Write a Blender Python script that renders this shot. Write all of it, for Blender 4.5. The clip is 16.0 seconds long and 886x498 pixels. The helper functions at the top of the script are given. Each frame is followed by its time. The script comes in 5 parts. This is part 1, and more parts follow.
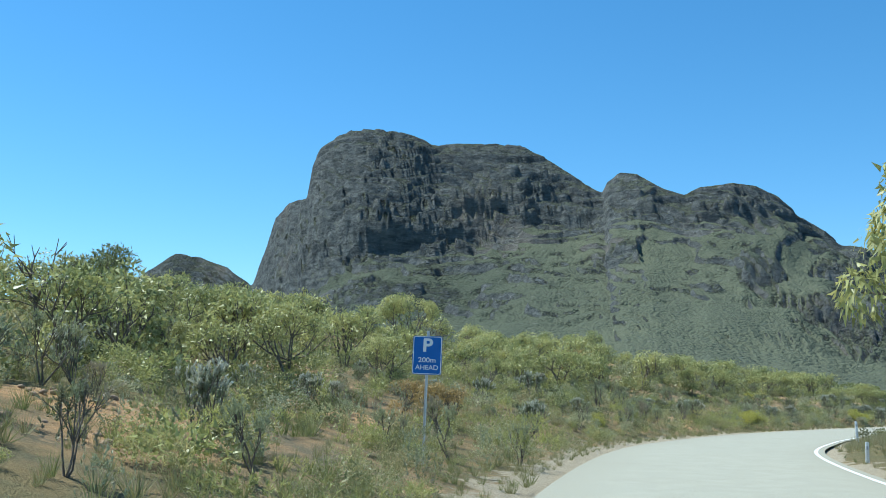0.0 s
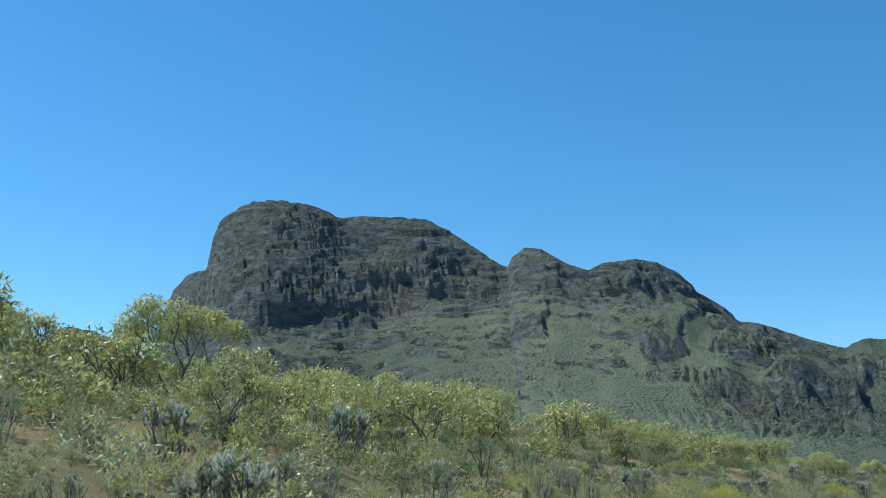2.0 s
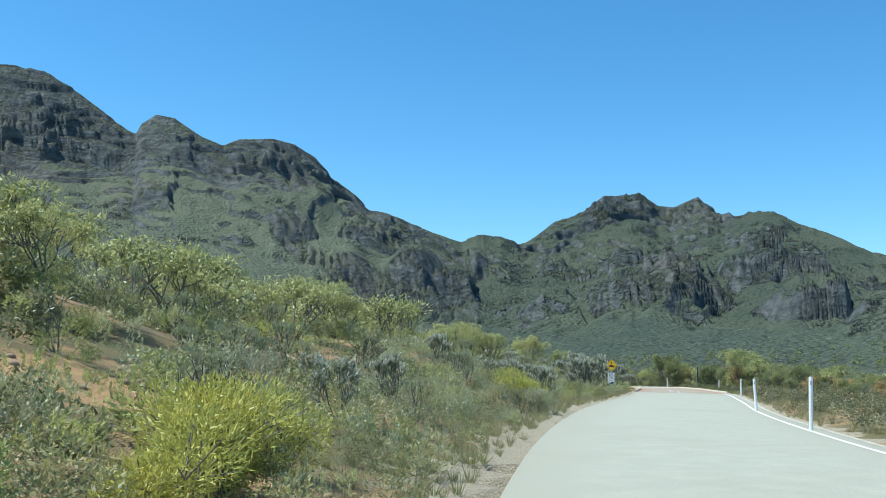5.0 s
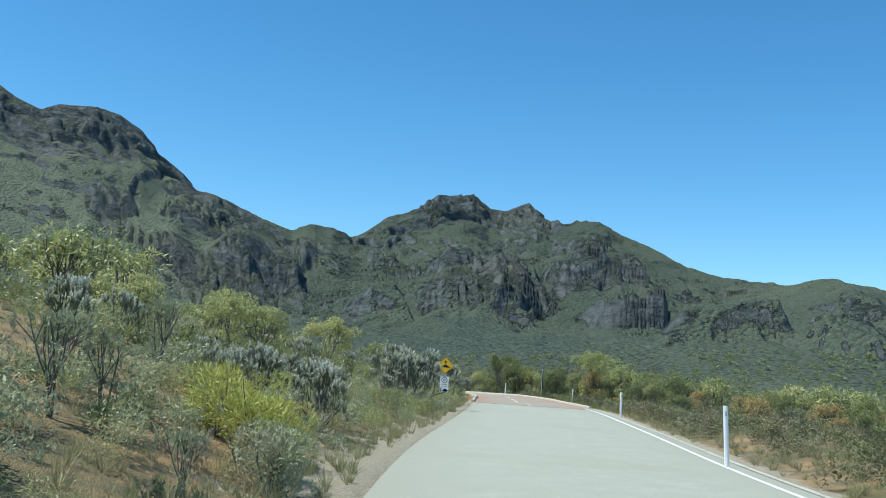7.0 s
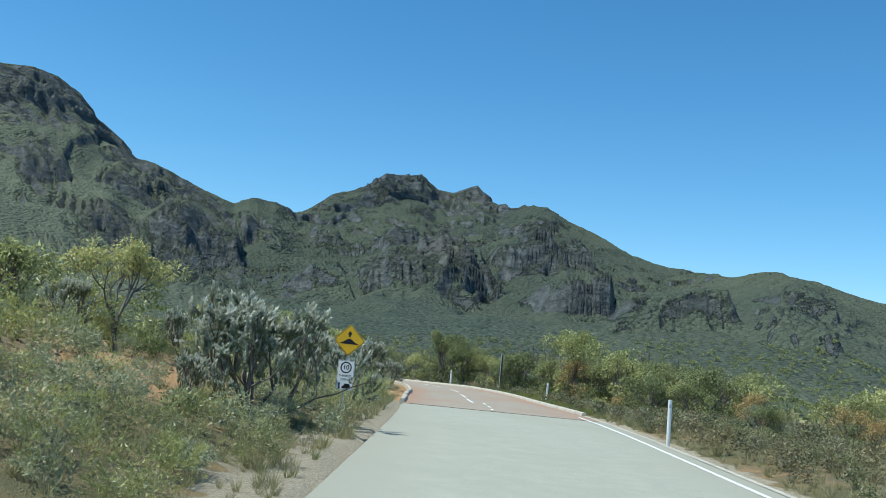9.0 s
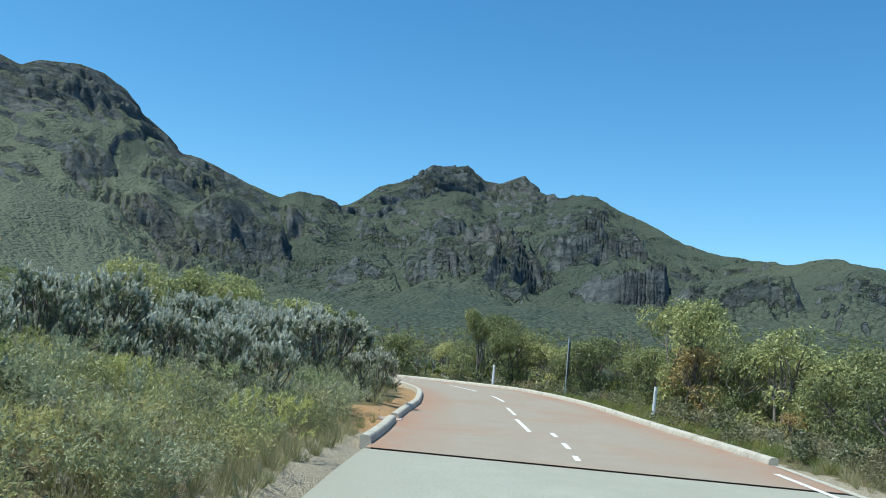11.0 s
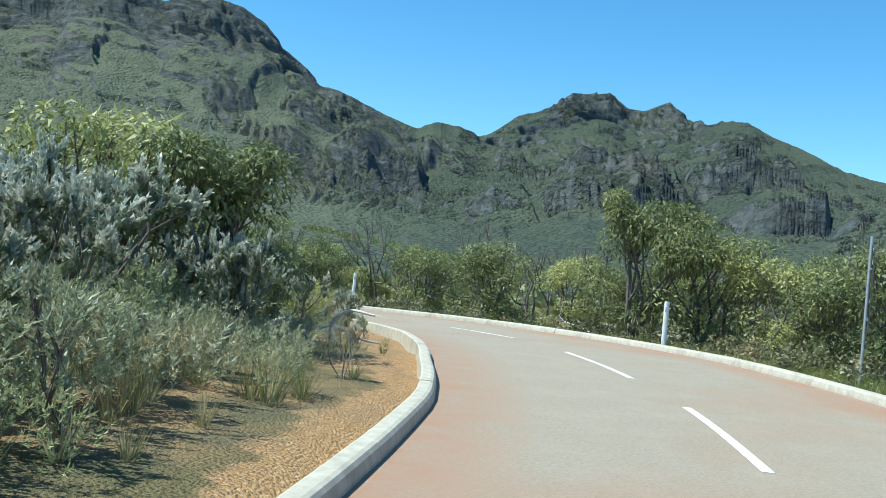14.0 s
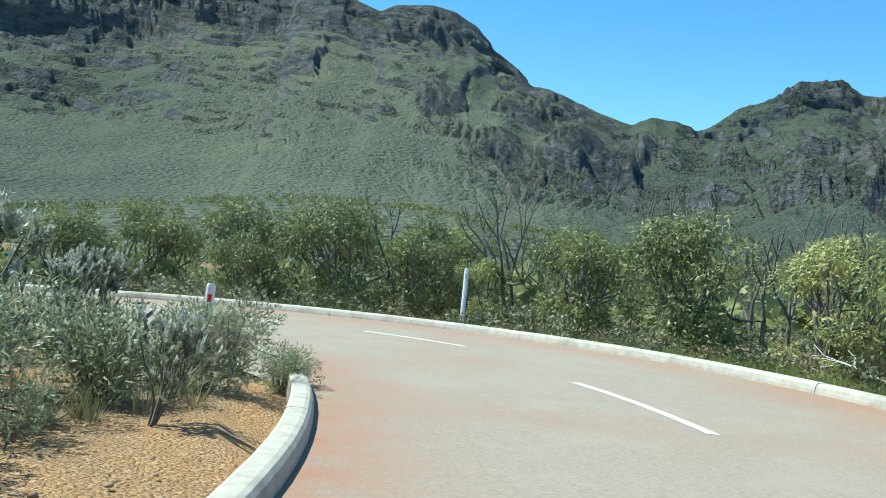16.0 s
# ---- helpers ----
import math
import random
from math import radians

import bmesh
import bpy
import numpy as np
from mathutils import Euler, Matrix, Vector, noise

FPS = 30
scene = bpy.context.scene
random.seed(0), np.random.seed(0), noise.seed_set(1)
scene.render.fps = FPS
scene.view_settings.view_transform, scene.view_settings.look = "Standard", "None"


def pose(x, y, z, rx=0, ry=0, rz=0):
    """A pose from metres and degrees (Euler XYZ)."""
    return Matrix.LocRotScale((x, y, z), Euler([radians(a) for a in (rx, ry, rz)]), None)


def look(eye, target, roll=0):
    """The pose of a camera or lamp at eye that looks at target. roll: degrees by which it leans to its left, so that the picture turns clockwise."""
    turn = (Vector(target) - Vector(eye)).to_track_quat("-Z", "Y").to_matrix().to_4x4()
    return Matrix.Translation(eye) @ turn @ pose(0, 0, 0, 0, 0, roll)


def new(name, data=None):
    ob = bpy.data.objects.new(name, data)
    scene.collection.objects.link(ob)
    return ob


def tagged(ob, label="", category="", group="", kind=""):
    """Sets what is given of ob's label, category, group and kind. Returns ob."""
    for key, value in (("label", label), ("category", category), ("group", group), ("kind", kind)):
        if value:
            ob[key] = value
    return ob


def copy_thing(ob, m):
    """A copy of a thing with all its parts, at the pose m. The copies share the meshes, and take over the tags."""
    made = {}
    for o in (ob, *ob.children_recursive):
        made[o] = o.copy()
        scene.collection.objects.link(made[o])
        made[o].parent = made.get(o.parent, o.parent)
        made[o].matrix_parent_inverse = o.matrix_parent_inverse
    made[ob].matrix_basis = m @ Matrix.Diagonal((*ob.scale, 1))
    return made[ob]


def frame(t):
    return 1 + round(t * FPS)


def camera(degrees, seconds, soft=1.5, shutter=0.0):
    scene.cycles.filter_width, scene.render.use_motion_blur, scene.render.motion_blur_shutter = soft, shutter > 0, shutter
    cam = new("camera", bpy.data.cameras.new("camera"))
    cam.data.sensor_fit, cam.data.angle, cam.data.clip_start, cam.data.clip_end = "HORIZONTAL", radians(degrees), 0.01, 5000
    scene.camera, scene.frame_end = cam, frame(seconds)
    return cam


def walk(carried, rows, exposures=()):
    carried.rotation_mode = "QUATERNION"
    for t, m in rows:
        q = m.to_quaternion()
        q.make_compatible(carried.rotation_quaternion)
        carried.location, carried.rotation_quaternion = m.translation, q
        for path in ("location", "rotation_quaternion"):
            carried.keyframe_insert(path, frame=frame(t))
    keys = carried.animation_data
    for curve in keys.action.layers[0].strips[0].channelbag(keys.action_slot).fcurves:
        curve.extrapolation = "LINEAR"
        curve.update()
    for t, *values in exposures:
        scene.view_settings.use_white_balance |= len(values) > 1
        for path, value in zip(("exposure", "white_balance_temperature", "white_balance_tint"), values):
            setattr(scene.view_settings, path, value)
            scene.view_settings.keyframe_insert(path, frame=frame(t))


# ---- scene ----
cam = camera(49.4, 16.0, 0.6)
# seconds, eye, heading (degrees to the left of +y), pitch, roll
PATH = [
    (0, 0.00, -0.00, 1.44, 0.00, 9.13, 0.89),
    (0.5, 0.88, 5.93, 1.40, -0.51, 10.84, 0.61),
    (1, 1.90, 11.94, 1.37, -1.88, 12.64, 0.44),
    (1.5, 3.00, 17.91, 1.34, -3.77, 13.79, 0.25),
    (2, 4.38, 23.92, 1.30, -5.61, 13.73, 0.37),
    (2.5, 6.04, 29.97, 1.24, -7.44, 12.66, 0.36),
    (3, 7.98, 35.72, 1.18, -10.24, 10.59, 0.25),
    (3.5, 10.27, 41.37, 1.18, -14.30, 8.87, 0.25),
    (4, 12.98, 47.05, 1.25, -19.23, 7.78, 0.34),
    (4.5, 15.74, 52.29, 1.35, -23.78, 7.49, 0.82),
    (5, 18.73, 57.50, 1.42, -27.42, 7.14, 1.21),
    (5.5, 21.69, 62.15, 1.48, -30.58, 7.01, 1.78),
    (6, 24.68, 66.41, 1.53, -33.28, 7.03, 2.44),
    (6.5, 27.75, 70.44, 1.58, -35.57, 7.13, 3.15),
    (7, 30.97, 74.41, 1.64, -37.46, 7.26, 3.82),
    (7.5, 34.37, 78.48, 1.69, -38.98, 7.35, 4.41),
    (8, 38.04, 82.83, 1.72, -40.16, 7.33, 4.83),
    (8.5, 41.59, 86.92, 1.72, -40.71, 6.88, 5.30),
    (9, 45.32, 91.08, 1.73, -40.78, 6.46, 5.57),
    (9.5, 48.95, 95.09, 1.69, -39.97, 5.99, 5.76),
    (10, 52.55, 98.97, 1.65, -39.27, 5.80, 5.71),
    (10.5, 56.06, 102.70, 1.62, -38.62, 5.79, 5.47),
    (11, 59.42, 106.28, 1.61, -37.96, 5.80, 5.12),
    (11.5, 62.59, 109.71, 1.61, -37.25, 5.73, 4.71),
    (12, 65.50, 112.98, 1.59, -36.43, 5.43, 4.33),
    (12.5, 68.11, 116.08, 1.53, -35.44, 4.78, 4.03),
    (13, 70.55, 119.23, 1.45, -33.83, 3.70, 4.40),
    (13.5, 72.99, 122.28, 1.37, -32.02, 2.28, 4.99),
    (14, 75.34, 125.21, 1.29, -30.02, 1.07, 5.36),
    (14.5, 77.59, 127.98, 1.24, -27.58, 0.03, 4.96),
    (15, 79.56, 130.61, 1.22, -24.85, -0.72, 4.62),
    (15.5, 81.33, 133.22, 1.20, -21.44, -0.78, 4.67),
    (16, 82.68, 135.62, 1.18, -17.34, -0.01, 4.93),
]


def drive_pose(x, y, z, heading, pitch, roll):
    a, p = radians(heading), radians(pitch)
    target = (x - math.sin(a) * math.cos(p) * 20, y + math.cos(a) * math.cos(p) * 20, z + math.sin(p) * 20)
    return look((x, y, z), target, roll)


# the windscreen's glass tints the whole picture a little green
walk(cam, [(t, drive_pose(*row)) for t, *row in PATH], [
    (0, 0.64, 5500, 2), (1, 0.6, 5500, 2), (2, 0.5, 5500, 2), (2.8, 0.53, 5500, 2), (4, 0.74, 5500, 2), (7.5, 0.48, 5500, 2), (9.5, 0.42, 5500, 2), (12, 0.56, 5480, 0), (14, 0.74, 5450, -2), (16, 0.82, 5450, -3)])

# ---------------------------------------------------------------- light
SUN_AZ, SUN_EL = -68.0, 60.0   # degrees: azimuth clockwise from +y, height
world = bpy.data.worlds.new("sky")
scene.world = world
world.use_nodes = True
wn = world.node_tree.nodes
sky = wn.new("ShaderNodeTexSky")
sky.sky_type = "NISHITA"
sky.sun_disc = False
sky.sun_elevation = radians(SUN_EL)
sky.sun_rotation = radians(SUN_AZ)
sky.altitude = 400
sky.air_density = 1.0
sky.dust_density = 0.0
sky.ozone_density = 3.0
wn["Background"].inputs["Strength"].default_value = 0.10
deep = wn.new("ShaderNodeHueSaturation")
deep.inputs["Saturation"].default_value = 1.2
deep.inputs["Hue"].default_value = 0.49
world.node_tree.links.new(sky.outputs[0], deep.inputs["Color"])
world.node_tree.links.new(deep.outputs[0], wn["Background"].inputs["Color"])
sun = new("sun", bpy.data.lights.new("sun", "SUN"))
sun.data.energy = 4.2
sun.data.angle = radians(0.53)
sun.data.color = (1.0, 0.93, 0.80)
sa, se = radians(SUN_AZ), radians(SUN_EL)
sun.matrix_world = look((math.sin(sa) * math.cos(se) * 50, math.cos(sa) * math.cos(se) * 50, math.sin(se) * 50), (0, 0, 0))

# ---------------------------------------------------------------- materials


def material(name):
    m = bpy.data.materials.new(name)
    m.use_nodes = True
    return m, m.node_tree.nodes, m.node_tree.links, m.node_tree.nodes["Principled BSDF"]


def node(nodes, kind, **values):
    n = nodes.new(kind)
    for key, value in values.items():
        n.inputs[key].default_value = value
    return n


def ramp(nodes, stops):
    n = nodes.new("ShaderNodeValToRGB")
    e = n.color_ramp.elements
    while len(e) < len(stops):
        e.new(0.5)
    for el, (p, c) in zip(e, stops):
        el.position, el.color = p, (*c, 1)
    return n


def mixrgb(nodes, links, fac, a, b, kind="MIX"):
    n = nodes.new("ShaderNodeMix")
    n.data_type, n.blend_type = "RGBA", kind
    for sock, v in ((n.inputs[0], fac), (n.inputs[6], a), (n.inputs[7], b)):
        if isinstance(v, bpy.types.NodeSocket):
            links.new(v, sock)
        else:
            sock.default_value = v if not isinstance(v, tuple) else (*v[:3], 1)
    return n.outputs[2]


def maths(nodes, links, op, a, b=0.0, clamp=False):
    n = nodes.new("ShaderNodeMath")
    n.operation, n.use_clamp = op, clamp
    for sock, v in ((n.inputs[0], a), (n.inputs[1], b)):
        if isinstance(v, bpy.types.NodeSocket):
            links.new(v, sock)
        else:
            sock.default_value = v
    return n.outputs[0]


def span(nodes, links, value, lo, hi, to_lo=0.0, to_hi=1.0):
    n = nodes.new("ShaderNodeMapRange")
    links.new(value, n.inputs[0])
    for k, v in enumerate((lo, hi, to_lo, to_hi)):
        n.inputs[k + 1].default_value = v
    return n.outputs[0]


def worldnoise(nodes, links, scale, detail=4.0, rough=0.55, stretch=None):
    co = nodes.new("ShaderNodeNewGeometry").outputs["Position"]
    if stretch:
        mp = nodes.new("ShaderNodeMapping")
        mp.inputs["Scale"].default_value = stretch
        links.new(co, mp.inputs["Vector"])
        co = mp.outputs[0]
    n = node(nodes, "ShaderNodeTexNoise", Scale=scale, Detail=detail, Roughness=rough)
    links.new(co, n.inputs["Vector"])
    return n.outputs["Fac"]


def bump(nodes, links, bsdf, height, strength, distance):
    b = node(nodes, "ShaderNodeBump", Strength=strength, Distance=distance)
    links.new(height, b.inputs["Height"])
    links.new(b.outputs[0], bsdf.inputs["Normal"])
    return b


def plain(name, colour, rough=0.6, metal=0.0, spec=0.4, grain=0.0, scale=20.0, dirt=None):
    m, n, l, b = material(name)
    b.inputs["Roughness"].default_value, b.inputs["Metallic"].default_value = rough, metal
    b.inputs["Specular IOR Level"].default_value = spec
    v = worldnoise(n, l, scale, 5)
    c = mixrgb(n, l, span(n, l, v, 0.3, 0.75), tuple(x * (1 - grain) for x in colour), tuple(min(1, x * (1 + grain)) for x in colour))
    if dirt:
        w = worldnoise(n, l, scale * 0.2, 6, 0.65)
        c = mixrgb(n, l, span(n, l, w, 0.52, 0.72, 0, 0.7), c, dirt)
    l.new(c, b.inputs["Base Color"])
    if grain:
        bump(n, l, b, v, 0.25, 0.01)
    return m


def muted(c, share=0.05):
    """Greys a leaf colour: the dry heath's tone, with some windscreen veil mixed in."""
    mean = sum(c) / 3
    return tuple(v * (1 - share) + mean * share for v in c)


def leafy(name, dark, light, tint, translucent=0.32, rough=0.45, patch=0.35, spec=0.3, dead=None, sorts=None):
    """Foliage: each leaf is an island and takes its own shade; patches of bushes differ."""
    dark, light, tint = muted(dark), muted(light), muted(tint)
    sorts = sorts and tuple((p, muted(q)) for p, q in sorts)
    m, n, l, b = material(name)
    isl = n.new("ShaderNodeNewGeometry").outputs["Random Per Island"]
    obj = n.new("ShaderNodeObjectInfo").outputs["Random"]
    c = mixrgb(n, l, isl, dark, light)
    if sorts:
        sort = n.new("ShaderNodeAttribute")
        sort.attribute_name = "shade"
        hue = ramp(n, sorts)
        hue.color_ramp.interpolation = "CONSTANT"
        l.new(sort.outputs["Fac"], hue.inputs[0])
        c = mixrgb(n, l, 0.72, c, mixrgb(n, l, isl, mixrgb(n, l, 1.0, hue.outputs[0], (0.55, 0.6, 0.5), "MULTIPLY"), mixrgb(n, l, 1.0, hue.outputs[0], (1.35, 1.32, 1.3), "MULTIPLY")))
    w = worldnoise(n, l, 0.45, 3, 0.6)
    f = maths(n, l, "MULTIPLY", span(n, l, w, 0.42, 0.62), patch)
    f = maths(n, l, "ADD", f, maths(n, l, "MULTIPLY", obj, patch * 0.8), True)
    c = mixrgb(n, l, f, c, tint)
    if dead:
        w2 = worldnoise(n, l, 0.9, 2, 0.5)
        c = mixrgb(n, l, span(n, l, w2, 0.56, 0.64, 0, 0.85), c, dead)
        w3 = worldnoise(n, l, 0.6, 2, 0.5)
        c = mixrgb(n, l, span(n, l, w3, 0.42, 0.34, 0, 0.7), c, tuple(x * 0.45 for x in dark))
    l.new(c, b.inputs["Base Color"])
    b.inputs["Roughness"].default_value = rough
    b.inputs["Specular IOR Level"].default_value = spec
    tr = n.new("ShaderNodeBsdfTranslucent")
    l.new(c, tr.inputs["Color"])
    mix = n.new("ShaderNodeMixShader")
    mix.inputs[0].default_value = translucent
    l.new(b.outputs[0], mix.inputs[1])
    l.new(tr.outputs[0], mix.inputs[2])
    l.new(mix.outputs[0], n["Material Output"].inputs["Surface"])
    return m


def asphalt(name, light, dark, patchy, stain):
    m, n, l, b = material(name)
    fine = worldnoise(n, l, 32, 5, 0.8)
    mid = worldnoise(n, l, 1.4, 7, 0.7)
    big = worldnoise(n, l, 0.22, 5, 0.6)
    c = mixrgb(n, l, span(n, l, fine, 0.35, 0.65), dark, light)
    c = mixrgb(n, l, span(n, l, mid, 0.45, 0.75, 0, 0.5), c, patchy)
    c = mixrgb(n, l, span(n, l, big, 0.5, 0.7, 0, 0.55), c, stain)
    at = n.new("ShaderNodeAttribute")
    at.attribute_name = "edge"
    e = maths(n, l, "MULTIPLY", at.outputs["Fac"], span(n, l, mid, 0.3, 0.6))
    c = mixrgb(n, l, e, c, stain)
    l.new(c, b.inputs["Base Color"])
    b.inputs["Roughness"].default_value = 0.85
    b.inputs["Specular IOR Level"].default_value = 0.3
    bump(n, l, b, fine, 0.6, 0.012)
    return m


def soil_material():
    """Sandy, orange ground with litter; gravel beside the road."""
    m, n, l, b = material("sandy_soil")
    fine = worldnoise(n, l, 26, 5, 0.7)
    mid = worldnoise(n, l, 1.1, 6, 0.6)
    big = worldnoise(n, l, 0.13, 4, 0.55)
    sand = mixrgb(n, l, span(n, l, fine, 0.3, 0.7), (0.32, 0.19, 0.09), (0.58, 0.38, 0.20))
    litter = mixrgb(n, l, span(n, l, fine, 0.3, 0.7), (0.13, 0.105, 0.065), (0.29, 0.24, 0.15))
    c = mixrgb(n, l, span(n, l, mid, 0.40, 0.60), sand, litter)
    green = mixrgb(n, l, fine, (0.085, 0.09, 0.04), (0.20, 0.185, 0.085))
    c = mixrgb(n, l, span(n, l, big, 0.42, 0.56, 0.1, 0.8), c, green)
    gravel = mixrgb(n, l, span(n, l, fine, 0.35, 0.65), (0.29, 0.24, 0.16), (0.55, 0.47, 0.335))
    at = n.new("ShaderNodeAttribute")
    at.attribute_name = "verge"
    f = maths(n, l, "ADD", at.outputs["Fac"], span(n, l, mid, 0.3, 0.7, -0.45, 0.45))
    c = mixrgb(n, l, span(n, l, f, 0.4, 0.62), c, gravel)
    at2 = n.new("ShaderNodeAttribute")
    at2.attribute_name = "bare"
    lumps = node(n, "ShaderNodeTexVoronoi", Scale=38.0)
    l.new(n.new("ShaderNodeNewGeometry").outputs["Position"], lumps.inputs["Vector"])
    clay = mixrgb(n, l, span(n, l, fine, 0.3, 0.7), (0.46, 0.26, 0.10), (0.68, 0.44, 0.21))
    pebble = n.new("ShaderNodeSeparateColor")
    l.new(lumps.outputs["Color"], pebble.inputs[0])
    clay = mixrgb(n, l, maths(n, l, "MULTIPLY", pebble.outputs[0], 0.6), clay, (0.30, 0.165, 0.08))
    clay = mixrgb(n, l, span(n, l, pebble.outputs[1], 0.8, 0.9, 0, 0.7), clay, (0.66, 0.46, 0.27))
    clay = mixrgb(n, l, span(n, l, mid, 0.48, 0.68, 0, 0.6), clay, (0.34, 0.24, 0.14))
    f2 = maths(n, l, "ADD", at2.outputs["Fac"], span(n, l, mid, 0.3, 0.7, -0.4, 0.4))
    c = mixrgb(n, l, span(n, l, f2, 0.42, 0.6), c, clay)
    l.new(c, b.inputs["Base Color"])
    b.inputs["Roughness"].default_value = 0.95
    b.inputs["Specular IOR Level"].default_value = 0.15
    bump(n, l, b, maths(n, l, "SUBTRACT", fine, maths(n, l, "MULTIPLY", lumps.outputs["Distance"], 0.6)), 0.9, 0.06)
    return m


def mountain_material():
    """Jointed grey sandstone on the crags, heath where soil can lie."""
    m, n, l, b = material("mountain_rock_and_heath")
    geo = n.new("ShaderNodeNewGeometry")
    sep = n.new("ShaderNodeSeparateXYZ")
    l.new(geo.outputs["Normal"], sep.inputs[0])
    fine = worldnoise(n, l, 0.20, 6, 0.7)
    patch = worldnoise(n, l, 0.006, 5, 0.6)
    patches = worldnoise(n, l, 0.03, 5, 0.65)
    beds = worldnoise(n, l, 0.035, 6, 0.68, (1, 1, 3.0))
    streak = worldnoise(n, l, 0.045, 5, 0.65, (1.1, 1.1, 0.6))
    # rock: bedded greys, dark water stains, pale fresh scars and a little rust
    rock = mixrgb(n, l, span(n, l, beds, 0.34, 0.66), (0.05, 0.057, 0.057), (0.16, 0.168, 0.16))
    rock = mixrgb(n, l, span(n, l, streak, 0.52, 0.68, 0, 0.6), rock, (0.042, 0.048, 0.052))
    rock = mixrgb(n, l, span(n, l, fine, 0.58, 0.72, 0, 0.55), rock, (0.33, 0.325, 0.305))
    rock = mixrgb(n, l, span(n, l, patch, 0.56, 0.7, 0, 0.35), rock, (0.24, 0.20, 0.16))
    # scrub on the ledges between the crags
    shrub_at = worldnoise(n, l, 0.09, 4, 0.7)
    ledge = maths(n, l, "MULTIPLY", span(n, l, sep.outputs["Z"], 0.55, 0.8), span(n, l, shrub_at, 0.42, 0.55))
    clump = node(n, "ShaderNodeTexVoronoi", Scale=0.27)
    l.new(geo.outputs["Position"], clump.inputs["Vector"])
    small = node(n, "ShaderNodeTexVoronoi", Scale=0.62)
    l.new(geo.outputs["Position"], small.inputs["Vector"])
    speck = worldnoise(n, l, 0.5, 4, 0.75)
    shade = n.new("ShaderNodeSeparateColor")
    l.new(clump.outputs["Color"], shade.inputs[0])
    # greens leaned towards blue: distance haze mixed into the heath colour
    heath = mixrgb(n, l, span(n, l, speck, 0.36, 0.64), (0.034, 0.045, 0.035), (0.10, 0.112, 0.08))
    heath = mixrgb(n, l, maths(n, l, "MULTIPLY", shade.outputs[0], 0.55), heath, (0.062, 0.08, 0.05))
    # darker between clumps: shade among the shrubs put into the colour
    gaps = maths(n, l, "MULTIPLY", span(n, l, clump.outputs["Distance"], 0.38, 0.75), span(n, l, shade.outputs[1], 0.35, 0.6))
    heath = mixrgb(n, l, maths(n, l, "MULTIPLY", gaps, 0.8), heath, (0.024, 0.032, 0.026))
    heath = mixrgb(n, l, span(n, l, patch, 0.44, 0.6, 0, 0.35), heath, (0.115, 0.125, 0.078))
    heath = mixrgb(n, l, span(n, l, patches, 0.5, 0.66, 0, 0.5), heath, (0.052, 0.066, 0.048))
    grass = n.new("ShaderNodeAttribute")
    grass.attribute_name = "flank_pale"
    # paler share by azimuth; holds windscreen veil as well as plant tone
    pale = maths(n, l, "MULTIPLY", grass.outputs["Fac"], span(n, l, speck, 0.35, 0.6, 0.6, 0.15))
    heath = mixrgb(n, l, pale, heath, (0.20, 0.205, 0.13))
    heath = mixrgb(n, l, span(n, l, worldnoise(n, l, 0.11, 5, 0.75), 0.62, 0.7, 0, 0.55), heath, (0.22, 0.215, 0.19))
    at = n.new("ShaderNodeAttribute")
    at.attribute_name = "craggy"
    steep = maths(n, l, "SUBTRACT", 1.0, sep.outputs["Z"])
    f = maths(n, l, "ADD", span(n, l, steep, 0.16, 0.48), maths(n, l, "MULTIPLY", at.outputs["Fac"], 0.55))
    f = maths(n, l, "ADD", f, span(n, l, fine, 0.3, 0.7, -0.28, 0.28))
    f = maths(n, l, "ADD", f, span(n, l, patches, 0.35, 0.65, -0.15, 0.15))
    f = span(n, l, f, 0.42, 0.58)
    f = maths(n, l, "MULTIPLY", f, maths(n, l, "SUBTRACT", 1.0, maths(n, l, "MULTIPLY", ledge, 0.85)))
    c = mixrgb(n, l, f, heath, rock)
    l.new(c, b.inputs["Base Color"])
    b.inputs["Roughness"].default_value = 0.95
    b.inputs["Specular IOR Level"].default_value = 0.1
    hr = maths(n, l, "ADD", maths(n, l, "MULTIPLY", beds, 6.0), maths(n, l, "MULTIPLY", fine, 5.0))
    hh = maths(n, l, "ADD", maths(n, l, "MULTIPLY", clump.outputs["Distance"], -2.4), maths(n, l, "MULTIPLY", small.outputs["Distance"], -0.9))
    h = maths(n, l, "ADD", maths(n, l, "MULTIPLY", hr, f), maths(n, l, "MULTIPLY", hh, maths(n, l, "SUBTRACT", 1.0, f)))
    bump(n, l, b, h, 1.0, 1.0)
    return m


M_SOIL = soil_material()
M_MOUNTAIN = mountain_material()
M_ROAD = asphalt("pale_chip_seal", (0.45, 0.43, 0.335), (0.26, 0.25, 0.195), (0.46, 0.44, 0.345), (0.33, 0.31, 0.235))
M_RED = asphalt("faded_red_asphalt", (0.385, 0.32, 0.24), (0.265, 0.215, 0.158), (0.395, 0.33, 0.25), (0.345, 0.188, 0.112))
M_PAINT = plain("road_paint", (0.78, 0.77, 0.72), 0.7, grain=0.12, scale=14, dirt=(0.42, 0.38, 0.32))
M_CONCRETE = plain("kerb_concrete", (0.48, 0.435, 0.345), 0.85, grain=0.18, scale=9, dirt=(0.25, 0.22, 0.17))
M_SLAB = plain("pink_concrete", (0.50, 0.36, 0.29), 0.85, grain=0.15, scale=12, dirt=(0.35, 0.22, 0.15))
M_PLASTIC = plain("post_white", (0.80, 0.80, 0.78), 0.45, grain=0.05, scale=6, dirt=(0.55, 0.52, 0.45))
